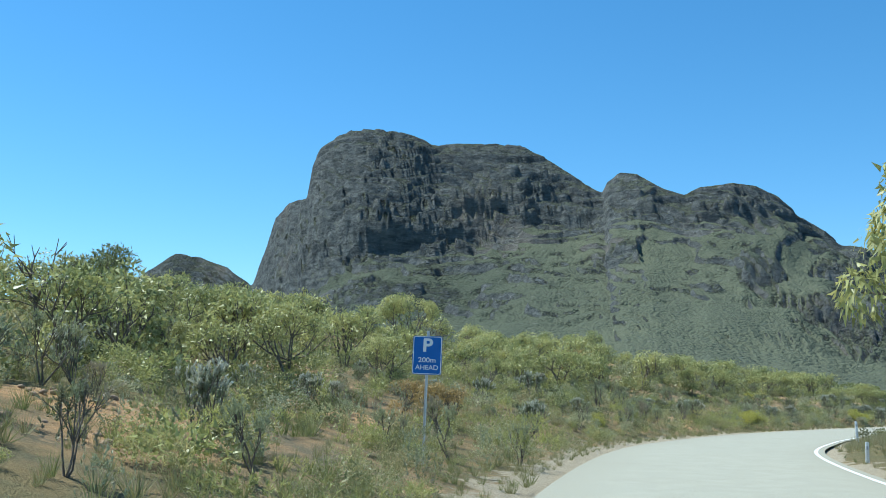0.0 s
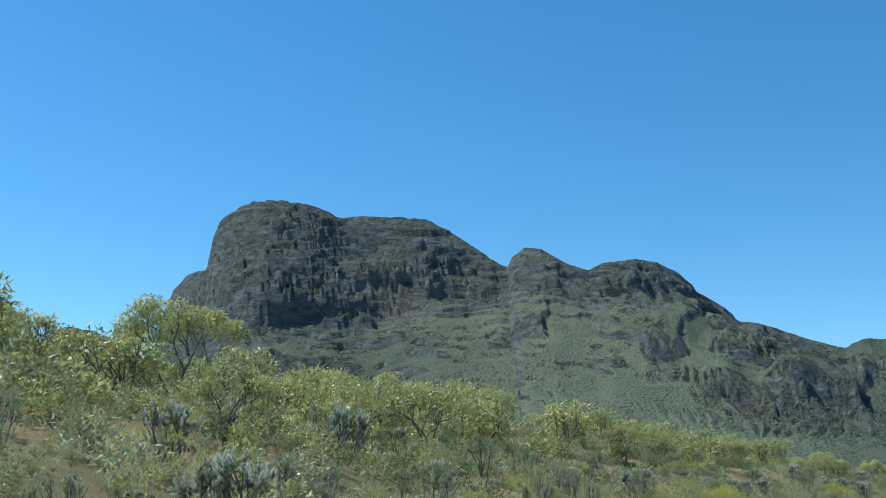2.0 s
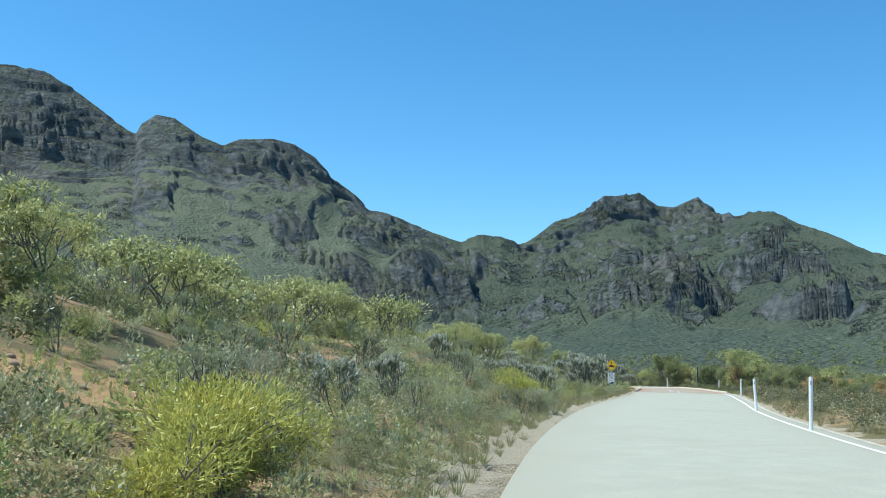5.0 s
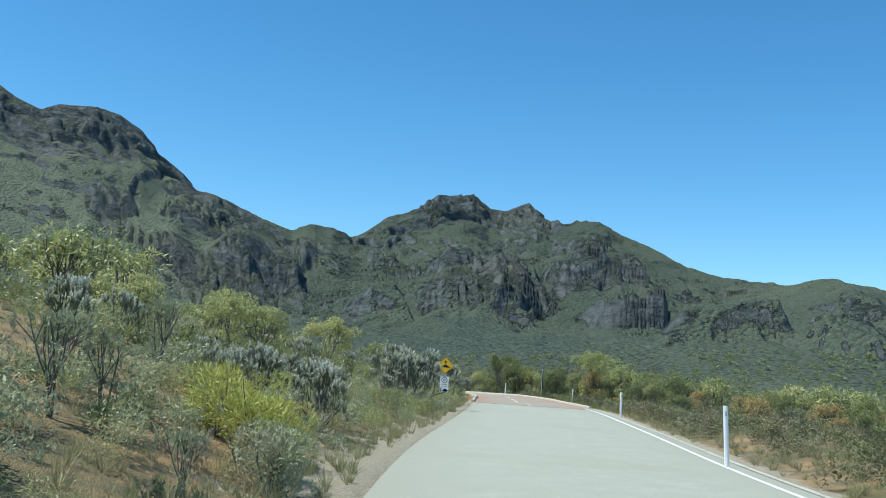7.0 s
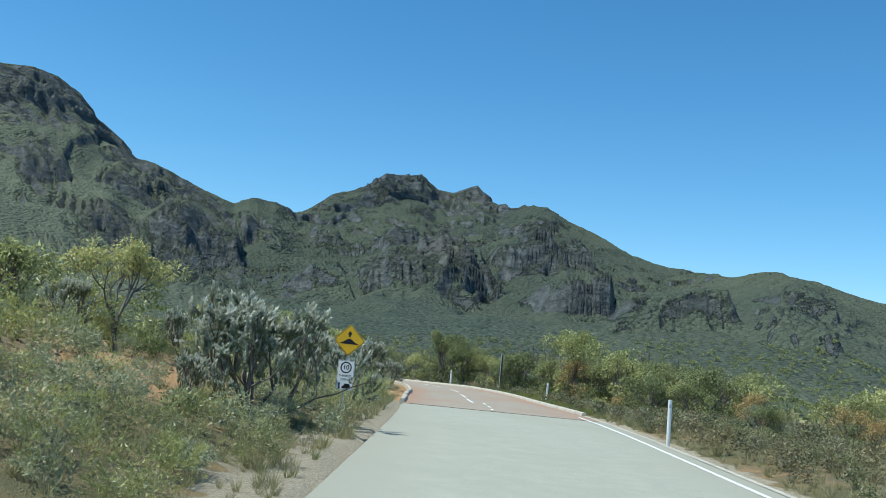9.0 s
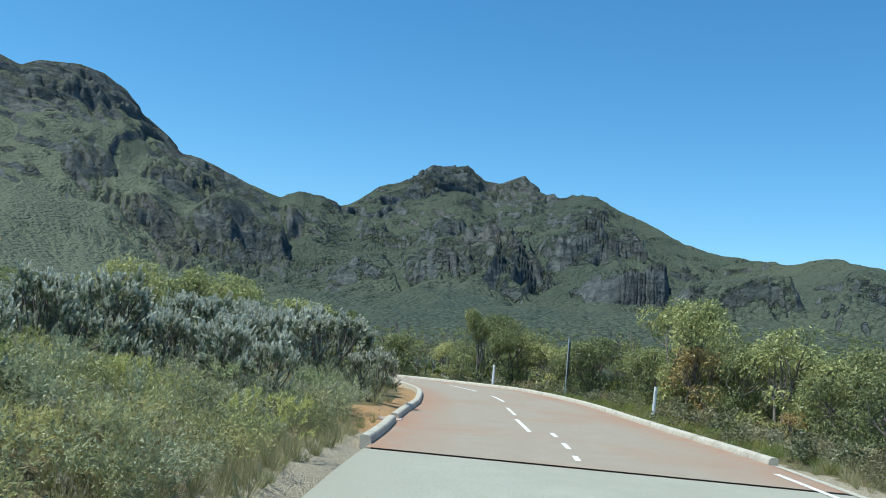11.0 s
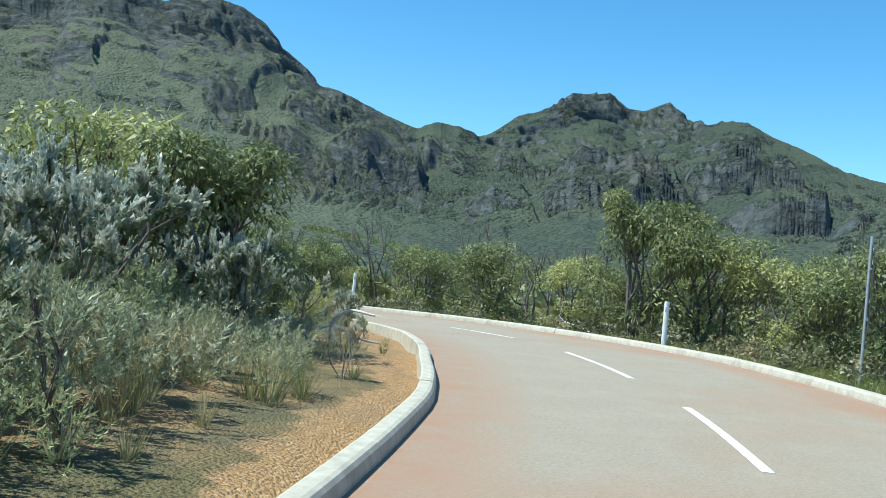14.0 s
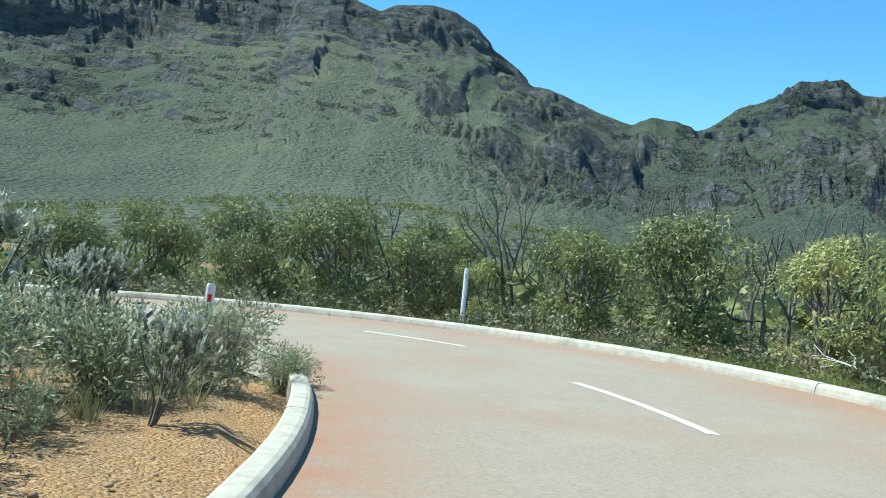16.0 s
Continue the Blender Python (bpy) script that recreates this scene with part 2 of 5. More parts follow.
M_REFLECT_RED = plain("reflector_red", (0.62, 0.05, 0.03), 0.25, spec=0.6)
M_REFLECT_GREY = plain("reflector_grey", (0.45, 0.47, 0.5), 0.25, spec=0.6)
M_STEEL = plain("galvanised_steel", (0.50, 0.51, 0.52), 0.45, metal=0.7, grain=0.1, scale=30)
M_BLUE = plain("sign_blue", (0.016, 0.13, 0.46), 0.4, grain=0.06, scale=5)
M_YELLOW = plain("sign_yellow", (0.72, 0.42, 0.015), 0.4, grain=0.06, scale=5)
M_BLACK = plain("sign_black", (0.012, 0.012, 0.013), 0.5)
M_WHITE = plain("sign_white", (0.80, 0.81, 0.80), 0.4, grain=0.03, scale=5)
M_DARK = plain("weathered_sign_back", (0.07, 0.075, 0.07), 0.6, grain=0.2, scale=10)
M_BARK = plain("grey_bark", (0.17, 0.145, 0.12), 0.9, grain=0.4, scale=14, dirt=(0.08, 0.07, 0.06))
M_DEAD = plain("bleached_dead_wood", (0.66, 0.62, 0.55), 0.85, grain=0.25, scale=16, dirt=(0.25, 0.23, 0.2))
M_ROCK = plain("sandstone", (0.30, 0.21, 0.13), 0.9, grain=0.35, scale=5, dirt=(0.16, 0.12, 0.09))
L_EUC = leafy("eucalypt_leaf", (0.13, 0.16, 0.055), (0.46, 0.47, 0.17), (0.68, 0.62, 0.22))
L_EUC_DARK = leafy("dark_eucalypt_leaf", (0.05, 0.07, 0.028), (0.24, 0.27, 0.10), (0.42, 0.41, 0.14))
L_GREY = leafy("grey_hakea_needle", (0.58, 0.57, 0.44), (0.9, 0.87, 0.74), (0.75, 0.72, 0.58), 0.25)
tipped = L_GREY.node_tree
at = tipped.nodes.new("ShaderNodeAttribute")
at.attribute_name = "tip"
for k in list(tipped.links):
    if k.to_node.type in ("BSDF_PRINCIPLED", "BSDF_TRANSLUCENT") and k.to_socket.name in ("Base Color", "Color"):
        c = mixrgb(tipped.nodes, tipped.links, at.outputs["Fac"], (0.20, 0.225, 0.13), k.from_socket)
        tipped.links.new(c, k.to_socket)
L_SAGE = leafy("sage_heath", (0.20, 0.23, 0.12), (0.48, 0.50, 0.32), (0.38, 0.39, 0.20), 0.32, patch=0.5, dead=(0.36, 0.31, 0.22))
L_FEATHER = leafy("feathery_needle", (0.22, 0.25, 0.13), (0.56, 0.57, 0.38), (0.48, 0.47, 0.26), 0.34, patch=0.5, sorts=(
    (0.0, (0.34, 0.37, 0.24)), (0.35, (0.50, 0.50, 0.37)), (0.6, (0.36, 0.40, 0.16)), (0.8, (0.26, 0.29, 0.15)), (0.92, (0.50, 0.41, 0.24))))
L_LIME = leafy("lime_needle", (0.24, 0.27, 0.08), (0.58, 0.58, 0.22), (0.55, 0.52, 0.16), 0.36, patch=0.4, sorts=(
    (0.0, (0.48, 0.48, 0.14)), (0.25, (0.32, 0.36, 0.12)), (0.5, (0.46, 0.46, 0.34)), (0.66, (0.14, 0.165, 0.075)), (0.9, (0.54, 0.44, 0.22))))
L_YELLOW = leafy("yellow_green_broom", (0.27, 0.28, 0.05), (0.53, 0.52, 0.11), (0.60, 0.53, 0.10))
L_ORANGE = leafy("orange_dry_leaf", (0.28, 0.19, 0.06), (0.58, 0.40, 0.16), (0.42, 0.34, 0.11))
L_HEATH = leafy("heath_leaf", (0.12, 0.145, 0.05), (0.36, 0.38, 0.14), (0.46, 0.43, 0.17), 0.36, patch=0.35, sorts=(
    (0.0, (0.10, 0.12, 0.055)), (0.2, (0.46, 0.46, 0.16)), (0.38, (0.46, 0.46, 0.33)), (0.54, (0.27, 0.29, 0.115)), (0.7, (0.46, 0.37, 0.22)), (0.84, (0.05, 0.065, 0.035))))
L_SCRUB = leafy("dark_scrub_leaf", (0.07, 0.085, 0.04), (0.24, 0.25, 0.11), (0.30, 0.25, 0.13), 0.25, patch=0.35, sorts=(
    (0.0, (0.09, 0.11, 0.05)), (0.35, (0.20, 0.22, 0.09)), (0.6, (0.32, 0.31, 0.20)), (0.75, (0.30, 0.22, 0.11)), (0.88, (0.05, 0.065, 0.035))))
L_GRASS = leafy("green_grass", (0.12, 0.16, 0.03), (0.30, 0.36, 0.08), (0.36, 0.34, 0.11), 0.4, patch=0.6)
L_VERGE = leafy("verge_grass_blade", (0.13, 0.15, 0.05), (0.30, 0.31, 0.13), (0.38, 0.33, 0.17), 0.3, patch=0.7)
L_STRAW = leafy("dry_grass", (0.28, 0.24, 0.10), (0.52, 0.46, 0.26), (0.24, 0.26, 0.08), 0.3, patch=0.7)

# ---------------------------------------------------------------- numeric helpers


def vnoise(x, y, seed=0):
    """Smooth value noise on arrays, 0 to 1."""
    xi, yi = np.floor(x).astype(np.int64), np.floor(y).astype(np.int64)
    fx, fy = x - xi, y - yi
    fx, fy = fx * fx * fx * (fx * (fx * 6 - 15) + 10), fy * fy * fy * (fy * (fy * 6 - 15) + 10)

    def h(a, b):
        n = (a * 374761393 + b * 668265263 + seed * 1442695041) & 0x7FFFFFFF
        n = ((n ^ (n >> 13)) * 1274126177) & 0x7FFFFFFF
        return ((n ^ (n >> 16)) & 0xFFFF) / 65535.0

    a = h(xi, yi) * (1 - fx) + h(xi + 1, yi) * fx
    b = h(xi, yi + 1) * (1 - fx) + h(xi + 1, yi + 1) * fx
    return a * (1 - fy) + b * fy


def fbm(x, y, octaves=5, seed=0, gain=0.5, ridged=False):
    total, amp, norm = 0.0, 1.0, 0.0
    for k in range(octaves):
        v = vnoise(x * 2.03**k + 17.3 * k, y * 2.03**k - 9.1 * k, seed + k)
        total = total + amp * (1 - abs(2 * v - 1) if ridged else v)
        norm += amp
        amp *= gain
    return total / norm


def smooth(a, b, x):
    t = np.clip((x - a) / (b - a), 0, 1)
    return t * t * (3 - 2 * t)


def catmull(points, n):
    """n points along a smooth curve through the given ones, with their knot numbers."""
    p = np.array(points, float)
    p = np.vstack([2 * p[0] - p[1], p, 2 * p[-1] - p[-2]])
    u = np.linspace(0, len(points) - 1 - 1e-9, n)
    i, f = u.astype(int), (u % 1)[:, None]
    a, b, c, d = p[i], p[i + 1], p[i + 2], p[i + 3]
    return 0.5 * (2 * b + (c - a) * f + (2 * a - 5 * b + 4 * c - d) * f**2 + (3 * b - a - 3 * c + d) * f**3), u


def mesh_of(name, verts, faces, mat, smooth_shade=False, attrs=None):
    """A mesh from arrays of points and of triangles or quads."""
    verts, faces = np.asarray(verts, np.float32), np.asarray(faces, np.int32)
    me = bpy.data.meshes.new(name)
    k = faces.shape[1]
    me.vertices.add(len(verts))
    me.vertices.foreach_set("co", verts.ravel())
    me.loops.add(faces.size)
    me.loops.foreach_set("vertex_index", faces.ravel())
    me.polygons.add(len(faces))
    me.polygons.foreach_set("loop_start", np.arange(0, faces.size, k, dtype=np.int32))
    me.polygons.foreach_set("loop_total", np.full(len(faces), k, np.int32))
    if smooth_shade:
        me.polygons.foreach_set("use_smooth", np.ones(len(faces), bool))
    for key, values in (attrs or {}).items():
        a = me.attributes.new(key, "FLOAT", "POINT")
        a.data.foreach_set("value", np.asarray(values, np.float32))
    me.update(calc_edges=True)
    me.validate()
    me.materials.append(mat)
    return me


def part(name, bm, mat, parent=None, label="", m=None):
    """Links a bmesh, or a ready mesh, as one object under a thing."""
    if isinstance(bm, bpy.types.Mesh):
        me = bm
    else:
        me = bpy.data.meshes.new(name)
        bm.to_mesh(me)
        bm.free()
        me.materials.append(mat)
    ob = new(name, me)
    if parent:
        ob.parent = parent
    if m is not None:
        ob.matrix_basis = m
    return tagged(ob, label)


def thing(name, label, category, x, y, z, turn=0.0, group="", scale=1.0):
    ob = new(name)
    ob.empty_display_size = 0.2
    ob.matrix_basis = pose(x, y, z, 0, 0, turn) @ Matrix.Scale(scale, 4)
    return tagged(ob, label, category, group)


# ---------------------------------------------------------------- the road's line
ROAD = [(-5.6, -45.5), (-0.9, -18.5), (2.4, 1.4), (5.2, 17.2), (9.4, 32.9), (14.6, 44.5), (19.5, 53.3), (24.1, 60.7),
        (33.3, 73.6), (44.3, 87.3), (56.0, 100.3), (65.1, 110.4), (69.0, 114.9), (72.8, 119.2), (77.1, 124.6),
        (81.0, 129.6), (83.6, 133.4), (85.5, 137.1), (86.7, 140.8), (87.2, 144.6), (86.7, 147.9), (84.8, 151.1),
        (81.2, 153.5), (75.0, 154.6), (61.0, 154.9)]
HALF = 3.3
RED_FROM = 12.35          # the knot at which the red surface begins
line, knot = catmull(ROAD, 720)
along = np.gradient(line, axis=0)
along /= np.linalg.norm(along, axis=1)[:, None]
half_left = np.interp(np.arange(720) * 24 / 720, [0, 13.2, 13.7, 14.2, 15.4, 16.3, 17, 24], [3.3, 3.3, 3.16, 2.95, 2.9, 3.07, 3.03, 3.05])
half_right = np.interp(np.arange(720) * 24 / 720, [0, 6, 7.5, 9.5, 12.0, 12.9, 13.6, 14.5, 16, 17.5, 19, 24], [3.3, 3.3, 3.75, 4.0, 4.0, 3.75, 3.4, 3.05, 2.9, 2.9, 3.1, 3.2])
left_of = np.stack([-along[:, 1], along[:, 0]], 1)
length = np.r_[0, np.cumsum(np.linalg.norm(np.diff(line, axis=0), axis=1))]
road_z = -0.022 * np.clip(length - np.interp(17.5, knot, length), 0, None)
# height of the right verge over the road, and how far the left bank rises, along the road
verge_up = np.interp(knot, [0, 5, 7, 9, 11, 13, 16, 24], [0.1, 0.3, 0.42, 0.32, 0.2, 0.02, 0.0, -0.1])
bank_up = np.interp(knot, [0, 2, 4, 7, 9.5, 11, 12.3, 14, 24], [0.8, 0.9, 1.0, 1.05, 1.0, 0.8, 0.4, 0.2, 0.12])


def nearest_on_road(x, y):
    """Signed distance to the centre line (left is positive) and the nearest sample."""
    s, k = np.empty(len(x)), np.empty(len(x), int)
    coarse = slice(None, None, 4)
    for a in range(0, len(x), 20000):
        px, py = x[a:a + 20000, None], y[a:a + 20000, None]
        j = ((px - line[coarse, 0]) ** 2 + (py - line[coarse, 1]) ** 2).argmin(1) * 4
        o = np.stack([px[:, 0] - line[j, 0], py[:, 0] - line[j, 1]], 1)
        side = (o * left_of[j]).sum(1)
        s[a:a + 20000] = np.where(side >= 0, 1, -1) * np.hypot(o[:, 0], o[:, 1])
        k[a:a + 20000] = j
    return s, k


# ---------------------------------------------------------------- the mountains' ridges: azimuth, distance, height seen from HUB
HUB = (30.0, 70.0)
RIDGE_BLUFF = [(-12.4, 1950, 235), (-11.6, 1923, 324), (-11.25, 1902, 368), (-10.6, 1882, 396), (-9.5, 1861, 409), (-9.2, 1831, 472),
               (-8.8, 1801, 495), (-7.9, 1780, 512), (-6.9, 1760, 524), (-5.6, 1739, 522), (-4.0, 1732, 516), (-2.8, 1724, 506),
               (-1.4, 1718, 487), (0.1, 1712, 490), (2.2, 1704, 488), (4.1, 1694, 480), (5.3, 1673, 455), (6.7, 1653, 421),
               (8.2, 1632, 387), (8.9, 1622, 375), (9.2, 1582, 385), (10.0, 1552, 394), (11.0, 1531, 386), (12.4, 1511, 359),
               (13.9, 1491, 341), (14.8, 1471, 346), (16.8, 1500, 357), (18.1, 1545, 359), (19.4, 1590, 350), (20.5, 1605, 320)]
RIDGE_EAST = [(21.5, 1605, 295), (22.7, 1605, 264), (26.3, 1600, 230), (28.4, 1620, 214), (29.7, 1660, 235), (30.7, 1692, 235),
              (32.0, 1790, 234), (33.0, 1840, 253), (34.3, 1880, 278), (35.5, 1959, 323), (36.9, 2000, 367), (38.0, 2005, 364), (39.04, 2009, 377),
              (39.3, 2009, 368), (40.1, 2009, 347), (41.0, 1989, 340), (42.4, 1969, 355), (43.7, 1949, 306), (45.0, 1929, 309),
              (45.7, 1909, 312), (46.6, 1889, 305), (48.1, 1839, 271), (49.8, 1769, 242), (51.8, 1689, 200), (53.7, 1529, 169),
              (55.8, 1378, 150), (57.4, 1320, 141), (59.5, 1278, 147), (61.8, 1238, 128), (63.7, 1208, 113), (75.0, 1150, 60)]
RIDGE = np.array([(-26.0, 2500, 120), (-19.0, 2480, 300), (-16.8, 2480, 372), (-15.2, 2480, 364), (-13.8, 2450, 338), (-12.6, 2420, 300)]
                 + RIDGE_BLUFF + RIDGE_EAST)


# bare orange patches of the bank: place and radius
BARE = ((54.4, 111.3, 2.6), (52.5, 108.0, 1.6), (-6.0, 16.3, 1.9), (-4.4, 13.2, 1.0), (9.3, 50.6, 1.5), (6.4, 44.6, 1.1), (14.2, 59.2, 1.8), (13.5, 55.0, 1.2),
        (20.2, 71.4, 1.9), (21.5, 67.6, 1.0), (-3.0, 27.0, 1.7), (72.0, 124.9, 1.2), (83.0, 140.6, 1.5), (82.4, 138.9, 1.3), (80.6, 135.7, 1.1))
# crags on the slopes: azimuths of both ends, distance of the foot at both ends, height
CRAGS = (
    (35.9, 44.2, 915, 965, 27), (37.2, 44.8, 1000, 1020, 28), (37.5, 42.5, 1230, 1260, 36), (43.8, 47.5, 1130, 1150, 28), (45.4, 50.0, 1200, 1240, 26),
    (44.5, 48.0, 1400, 1420, 26), (47.6, 51.3, 800, 850, 34), (50.0, 56.8, 575, 605, 32), (57.8, 62.0, 570, 540, 14), (59.5, 62.5, 890, 880, 14),
    (31.0, 35.4, 850, 830, 32), (20.5, 28.4, 990, 1020, 24), (24.5, 30.2, 1070, 1110, 30), (21.5, 28.0, 1230, 1260, 16),
    (33.2, 40.3, 1640, 1840, 34), (40.5, 44.2, 1830, 1760, 24), (17.5, 20.0, 1110, 1150, 14),
    (8.0, 12.0, 1270, 1160, 20), (-10.0, 0.0, 1190, 1230, 12), (-4.0, 3.0, 1320, 1330, 12),
)
DIP_AZ, DIP = np.array([-26.0, 8.0, 17.0, 24.0, 30.0, 36.0, 75.0]), np.array([0.0, 0.0, 60.0, 190.0, 260.0, 275.0, 275.0])


def blocks(lat, high, seed, sizes=((85, 26, 14), (36, 13, 8), (16, 7, 4.5))):
    """Jointed rock: how far, in metres, the blocks of a face stand out, by the way along it and the height."""
    wl = lat + 70 * (fbm(lat / 50, high / 40, 4, seed + 1, 0.6) - 0.5)
    wh = high + 22 * (fbm(lat / 70, high / 30, 4, seed + 2, 0.6) - 0.5)
    out = 0.0
    for k, (wide, tall, amp) in enumerate(sizes):
        block = smooth(0.3, 0.7, vnoise(wl / wide, wh / tall, seed + 7 * k))
        shelf = vnoise(lat / (4 * wide), wh / (0.8 * tall), seed + 9 + k)
        out = out + amp * (0.55 * block + 0.9 * shelf - 0.72)
    return out


def mountains(x, y, rho, az):
    """Height over the valley, and the craggy share."""
    rd, rh = np.interp(az, RIDGE[:, 0], RIDGE[:, 1]), np.interp(az, RIDGE[:, 0], RIDGE[:, 2])
    soft_d = ridge_distance(az)
    soft_h = sum(np.interp(az + o, RIDGE[:, 0], RIDGE[:, 2]) for o in np.linspace(-2, 2, 9)) / 9
    soft_h = np.minimum(soft_h, 0.985 * rh * soft_d / rd)
    # the notches of the skyline belong to the crest alone
    crest = smooth(0.86, 0.985, rho / soft_d)
    rh = soft_h + (rh * soft_d / rd - soft_h) * crest
    rd = soft_d
    fade = np.where(az < -26, smooth(-70, -26, az), np.where(az > 75, smooth(130, 75, az), 1.0))
    rh = 15 + (rh - 15) * fade
    wx, wy = x / 1000, y / 1000
    lat = np.radians(az) * 1600
    warp = fbm(wx * 5, wy * 5, 4, 11) - 0.5
    foot = ridge_foot(az)
    u = (rho - foot) / (rd - foot)
    # gullies and spurs run down the slope; the crest keeps its line
    hold = np.clip((1 - u) * 3.2, 0, 1) * smooth(0.0, 0.25, u)
    gully = fbm(az * 0.2 + 2.5 * warp, rho * 0.0014, 3, 21, 0.45, True) - 0.55
    fin = fbm(x / 130 + 2 * warp, y / 130, 2, 31, 0.5) - 0.5
    tame = np.interp(az, [-12, 19, 24], [0.0, 0.0, 1.0])
    v = u + hold * (tame * (0.10 * gully + 0.05 * fin) + (1 - tame) * 0.03 * fin)
    # how much of the height is cliff, by azimuth
    cliff = np.interp(az, [-13, -9, 0, 3, 8.5, 12, 18.5, 20.5, 22, 34, 36, 42, 44, 47, 64], [0.62, 0.56, 0.52, 0.42, 0.28, 0.24, 0.19, 0.10, 0.03, 0.05, 0.15, 0.13, 0.05, 0.05, 0.03])
    lo, hi = 0.90 - 0.10 * cliff / 0.5, 0.985

    def climb(v):
        talus = np.clip(v / lo, 0, 1)
        talus = talus * (0.45 + 0.55 * talus)
        q = np.clip((v - lo) / (hi - lo), 0, 1)
        # the face climbs in two great steps with a sloping ledge between
        face = 0.50 * smooth(0.0, 0.36, q) + 0.15 * q + 0.35 * smooth(0.60, 1.0, q)
        return (1 - cliff) * talus + cliff * face, q

    g, q = climb(v)
    dip = np.interp(az, DIP_AZ, DIP)
    ledgy = smooth(0.38, 0.54, fbm(wx * 6.5 + 3, wy * 6.5, 5, 41, 0.65)) * smooth(0.2, 0.42, u) * (u < 1.0)
    ledgy = ledgy * np.interp(az, [2, 8, 12, 18, 22, 33, 36, 48, 51, 64], [1.0, 0.5, 0.45, 0.95, 1.0, 0.9, 1.0, 1.0, 0.6, 0.5])
    onface = smooth(0.0, 0.06, q) * np.clip(cliff * 6 - 0.2, 0, 1)
    keep = np.clip((1 - u) * 16, 0.0, 1)
    out = blocks(lat, rh * g + dip, 300)
    g, q = climb(v + keep * out * (0.85 * onface + 0.35 * ledgy + 0.05) / (rd - foot))
    h = rh * g * np.exp(-(np.clip(u - 1.0, 0, None) * 2.2) ** 2)
    crag = np.maximum(onface * (q < 0.995), 0.0)
    # crags: bands of cliff with ragged feet
    ragged = (fbm(x / 170, y / 170, 2, 91) - 0.5) * 120
    broken = fbm(x / 90, y / 90, 2, 95)
    for a0, a1, r0, r1, tall in CRAGS:
        i = np.where((az > a0 - 2) & (az < a1 + 2) & (np.abs(rho - 0.5 * (r0 + r1)) < 420))[0]
        if not len(i):
            continue
        f = (az[i] - a0) / (a1 - a0)
        c = rho[i] - (r0 + (r1 - r0) * np.clip(f, 0, 1)) + ragged[i] * min(1.2, tall / 30)
        run = 0.9 * tall + 14
        # joints and beds cut the face by its own height
        cut = blocks(lat[i], h[i] + tall * smooth(-run, 0, c) + dip[i], 400, ((70, 30, 13), (30, 16, 8)))
        c = c + 1.25 * cut * min(1.0, tall / 45)
        # the ends are ragged too; the sunless end falls off at once
        w = f + (0.25 * cut + 0.4 * ragged[i]) / (900.0 * np.radians(a1 - a0))
        side = smooth(-0.15, 0.2, w) * (1 - smooth(0.9, 1.04, w + 0.16 * np.clip((c + run) / (run + 60), 0, 1)))
        up = tall * (0.8 + 0.9 * (broken[i] - 0.5)) * side
        inside = (u[i] < 1) * np.clip((1 - u[i]) * 6, 0, 1)
        h[i] += up * smooth(-run, 0, c) * (1 - smooth(10, 300, c)) * inside
        bare = smooth(0.15, 0.6, side) * smooth(-run - 10, -run + 6, c) * (1 - smooth(20, 110, c)) * np.clip(broken[i] * 3.2 - 0.85, 0, 1)
        crag[i] = np.maximum(crag[i], bare)
    # ledges that dip with the beds
    mask = np.maximum(ledgy, np.clip(crag, 0, 1) * 0.9)
    step = np.interp(rho, [300, 1000, 1250, 1800], [8, 13, 18, 22]) * (1 + 0.4 * warp)
    t = (h + dip) / step + 2.6 * (fbm(wx * 9, wy * 9, 4, 51) - 0.5) + 0.03 * out
    part_up = t - np.floor(t)
    h = h + (smooth(0.74, 1.0, part_up) - part_up) * step * mask * 0.9 * keep
    rough = (fbm(x / 42, y / 42, 4, 61, 0.6, True) - 0.5) * 12 + (fbm(x / 11, y / 11, 3, 71) - 0.5) * 6
    h = h + rough * smooth(0.05, 0.3, u) * 0.25 * (1 - 0.8 * crag) * np.clip(0.3 + keep, 0, 1)
    # a knoll on the flank and a rolling valley floor
    for kx, ky, kr, kh in ((150, 430, 90, 16), (520, 470, 160, 20)):
        h = h + kh * np.exp(-((x - kx) ** 2 + (y - ky) ** 2) / kr**2)
    return h, np.clip(np.maximum(crag, ledgy * smooth(0.62, 0.85, part_up)), 0, 1)


def ridge_distance(az):
    return sum(np.interp(az + o, RIDGE[:, 0], RIDGE[:, 1]) for o in np.linspace(-2.6, 2.6, 9)) / 9


def ridge_foot(az):
    return 470 + 120 * (fbm(az * 0.09, az * 0 + 2.0, 3, 5) - 0.5) - 90 * smooth(48, 60, az)


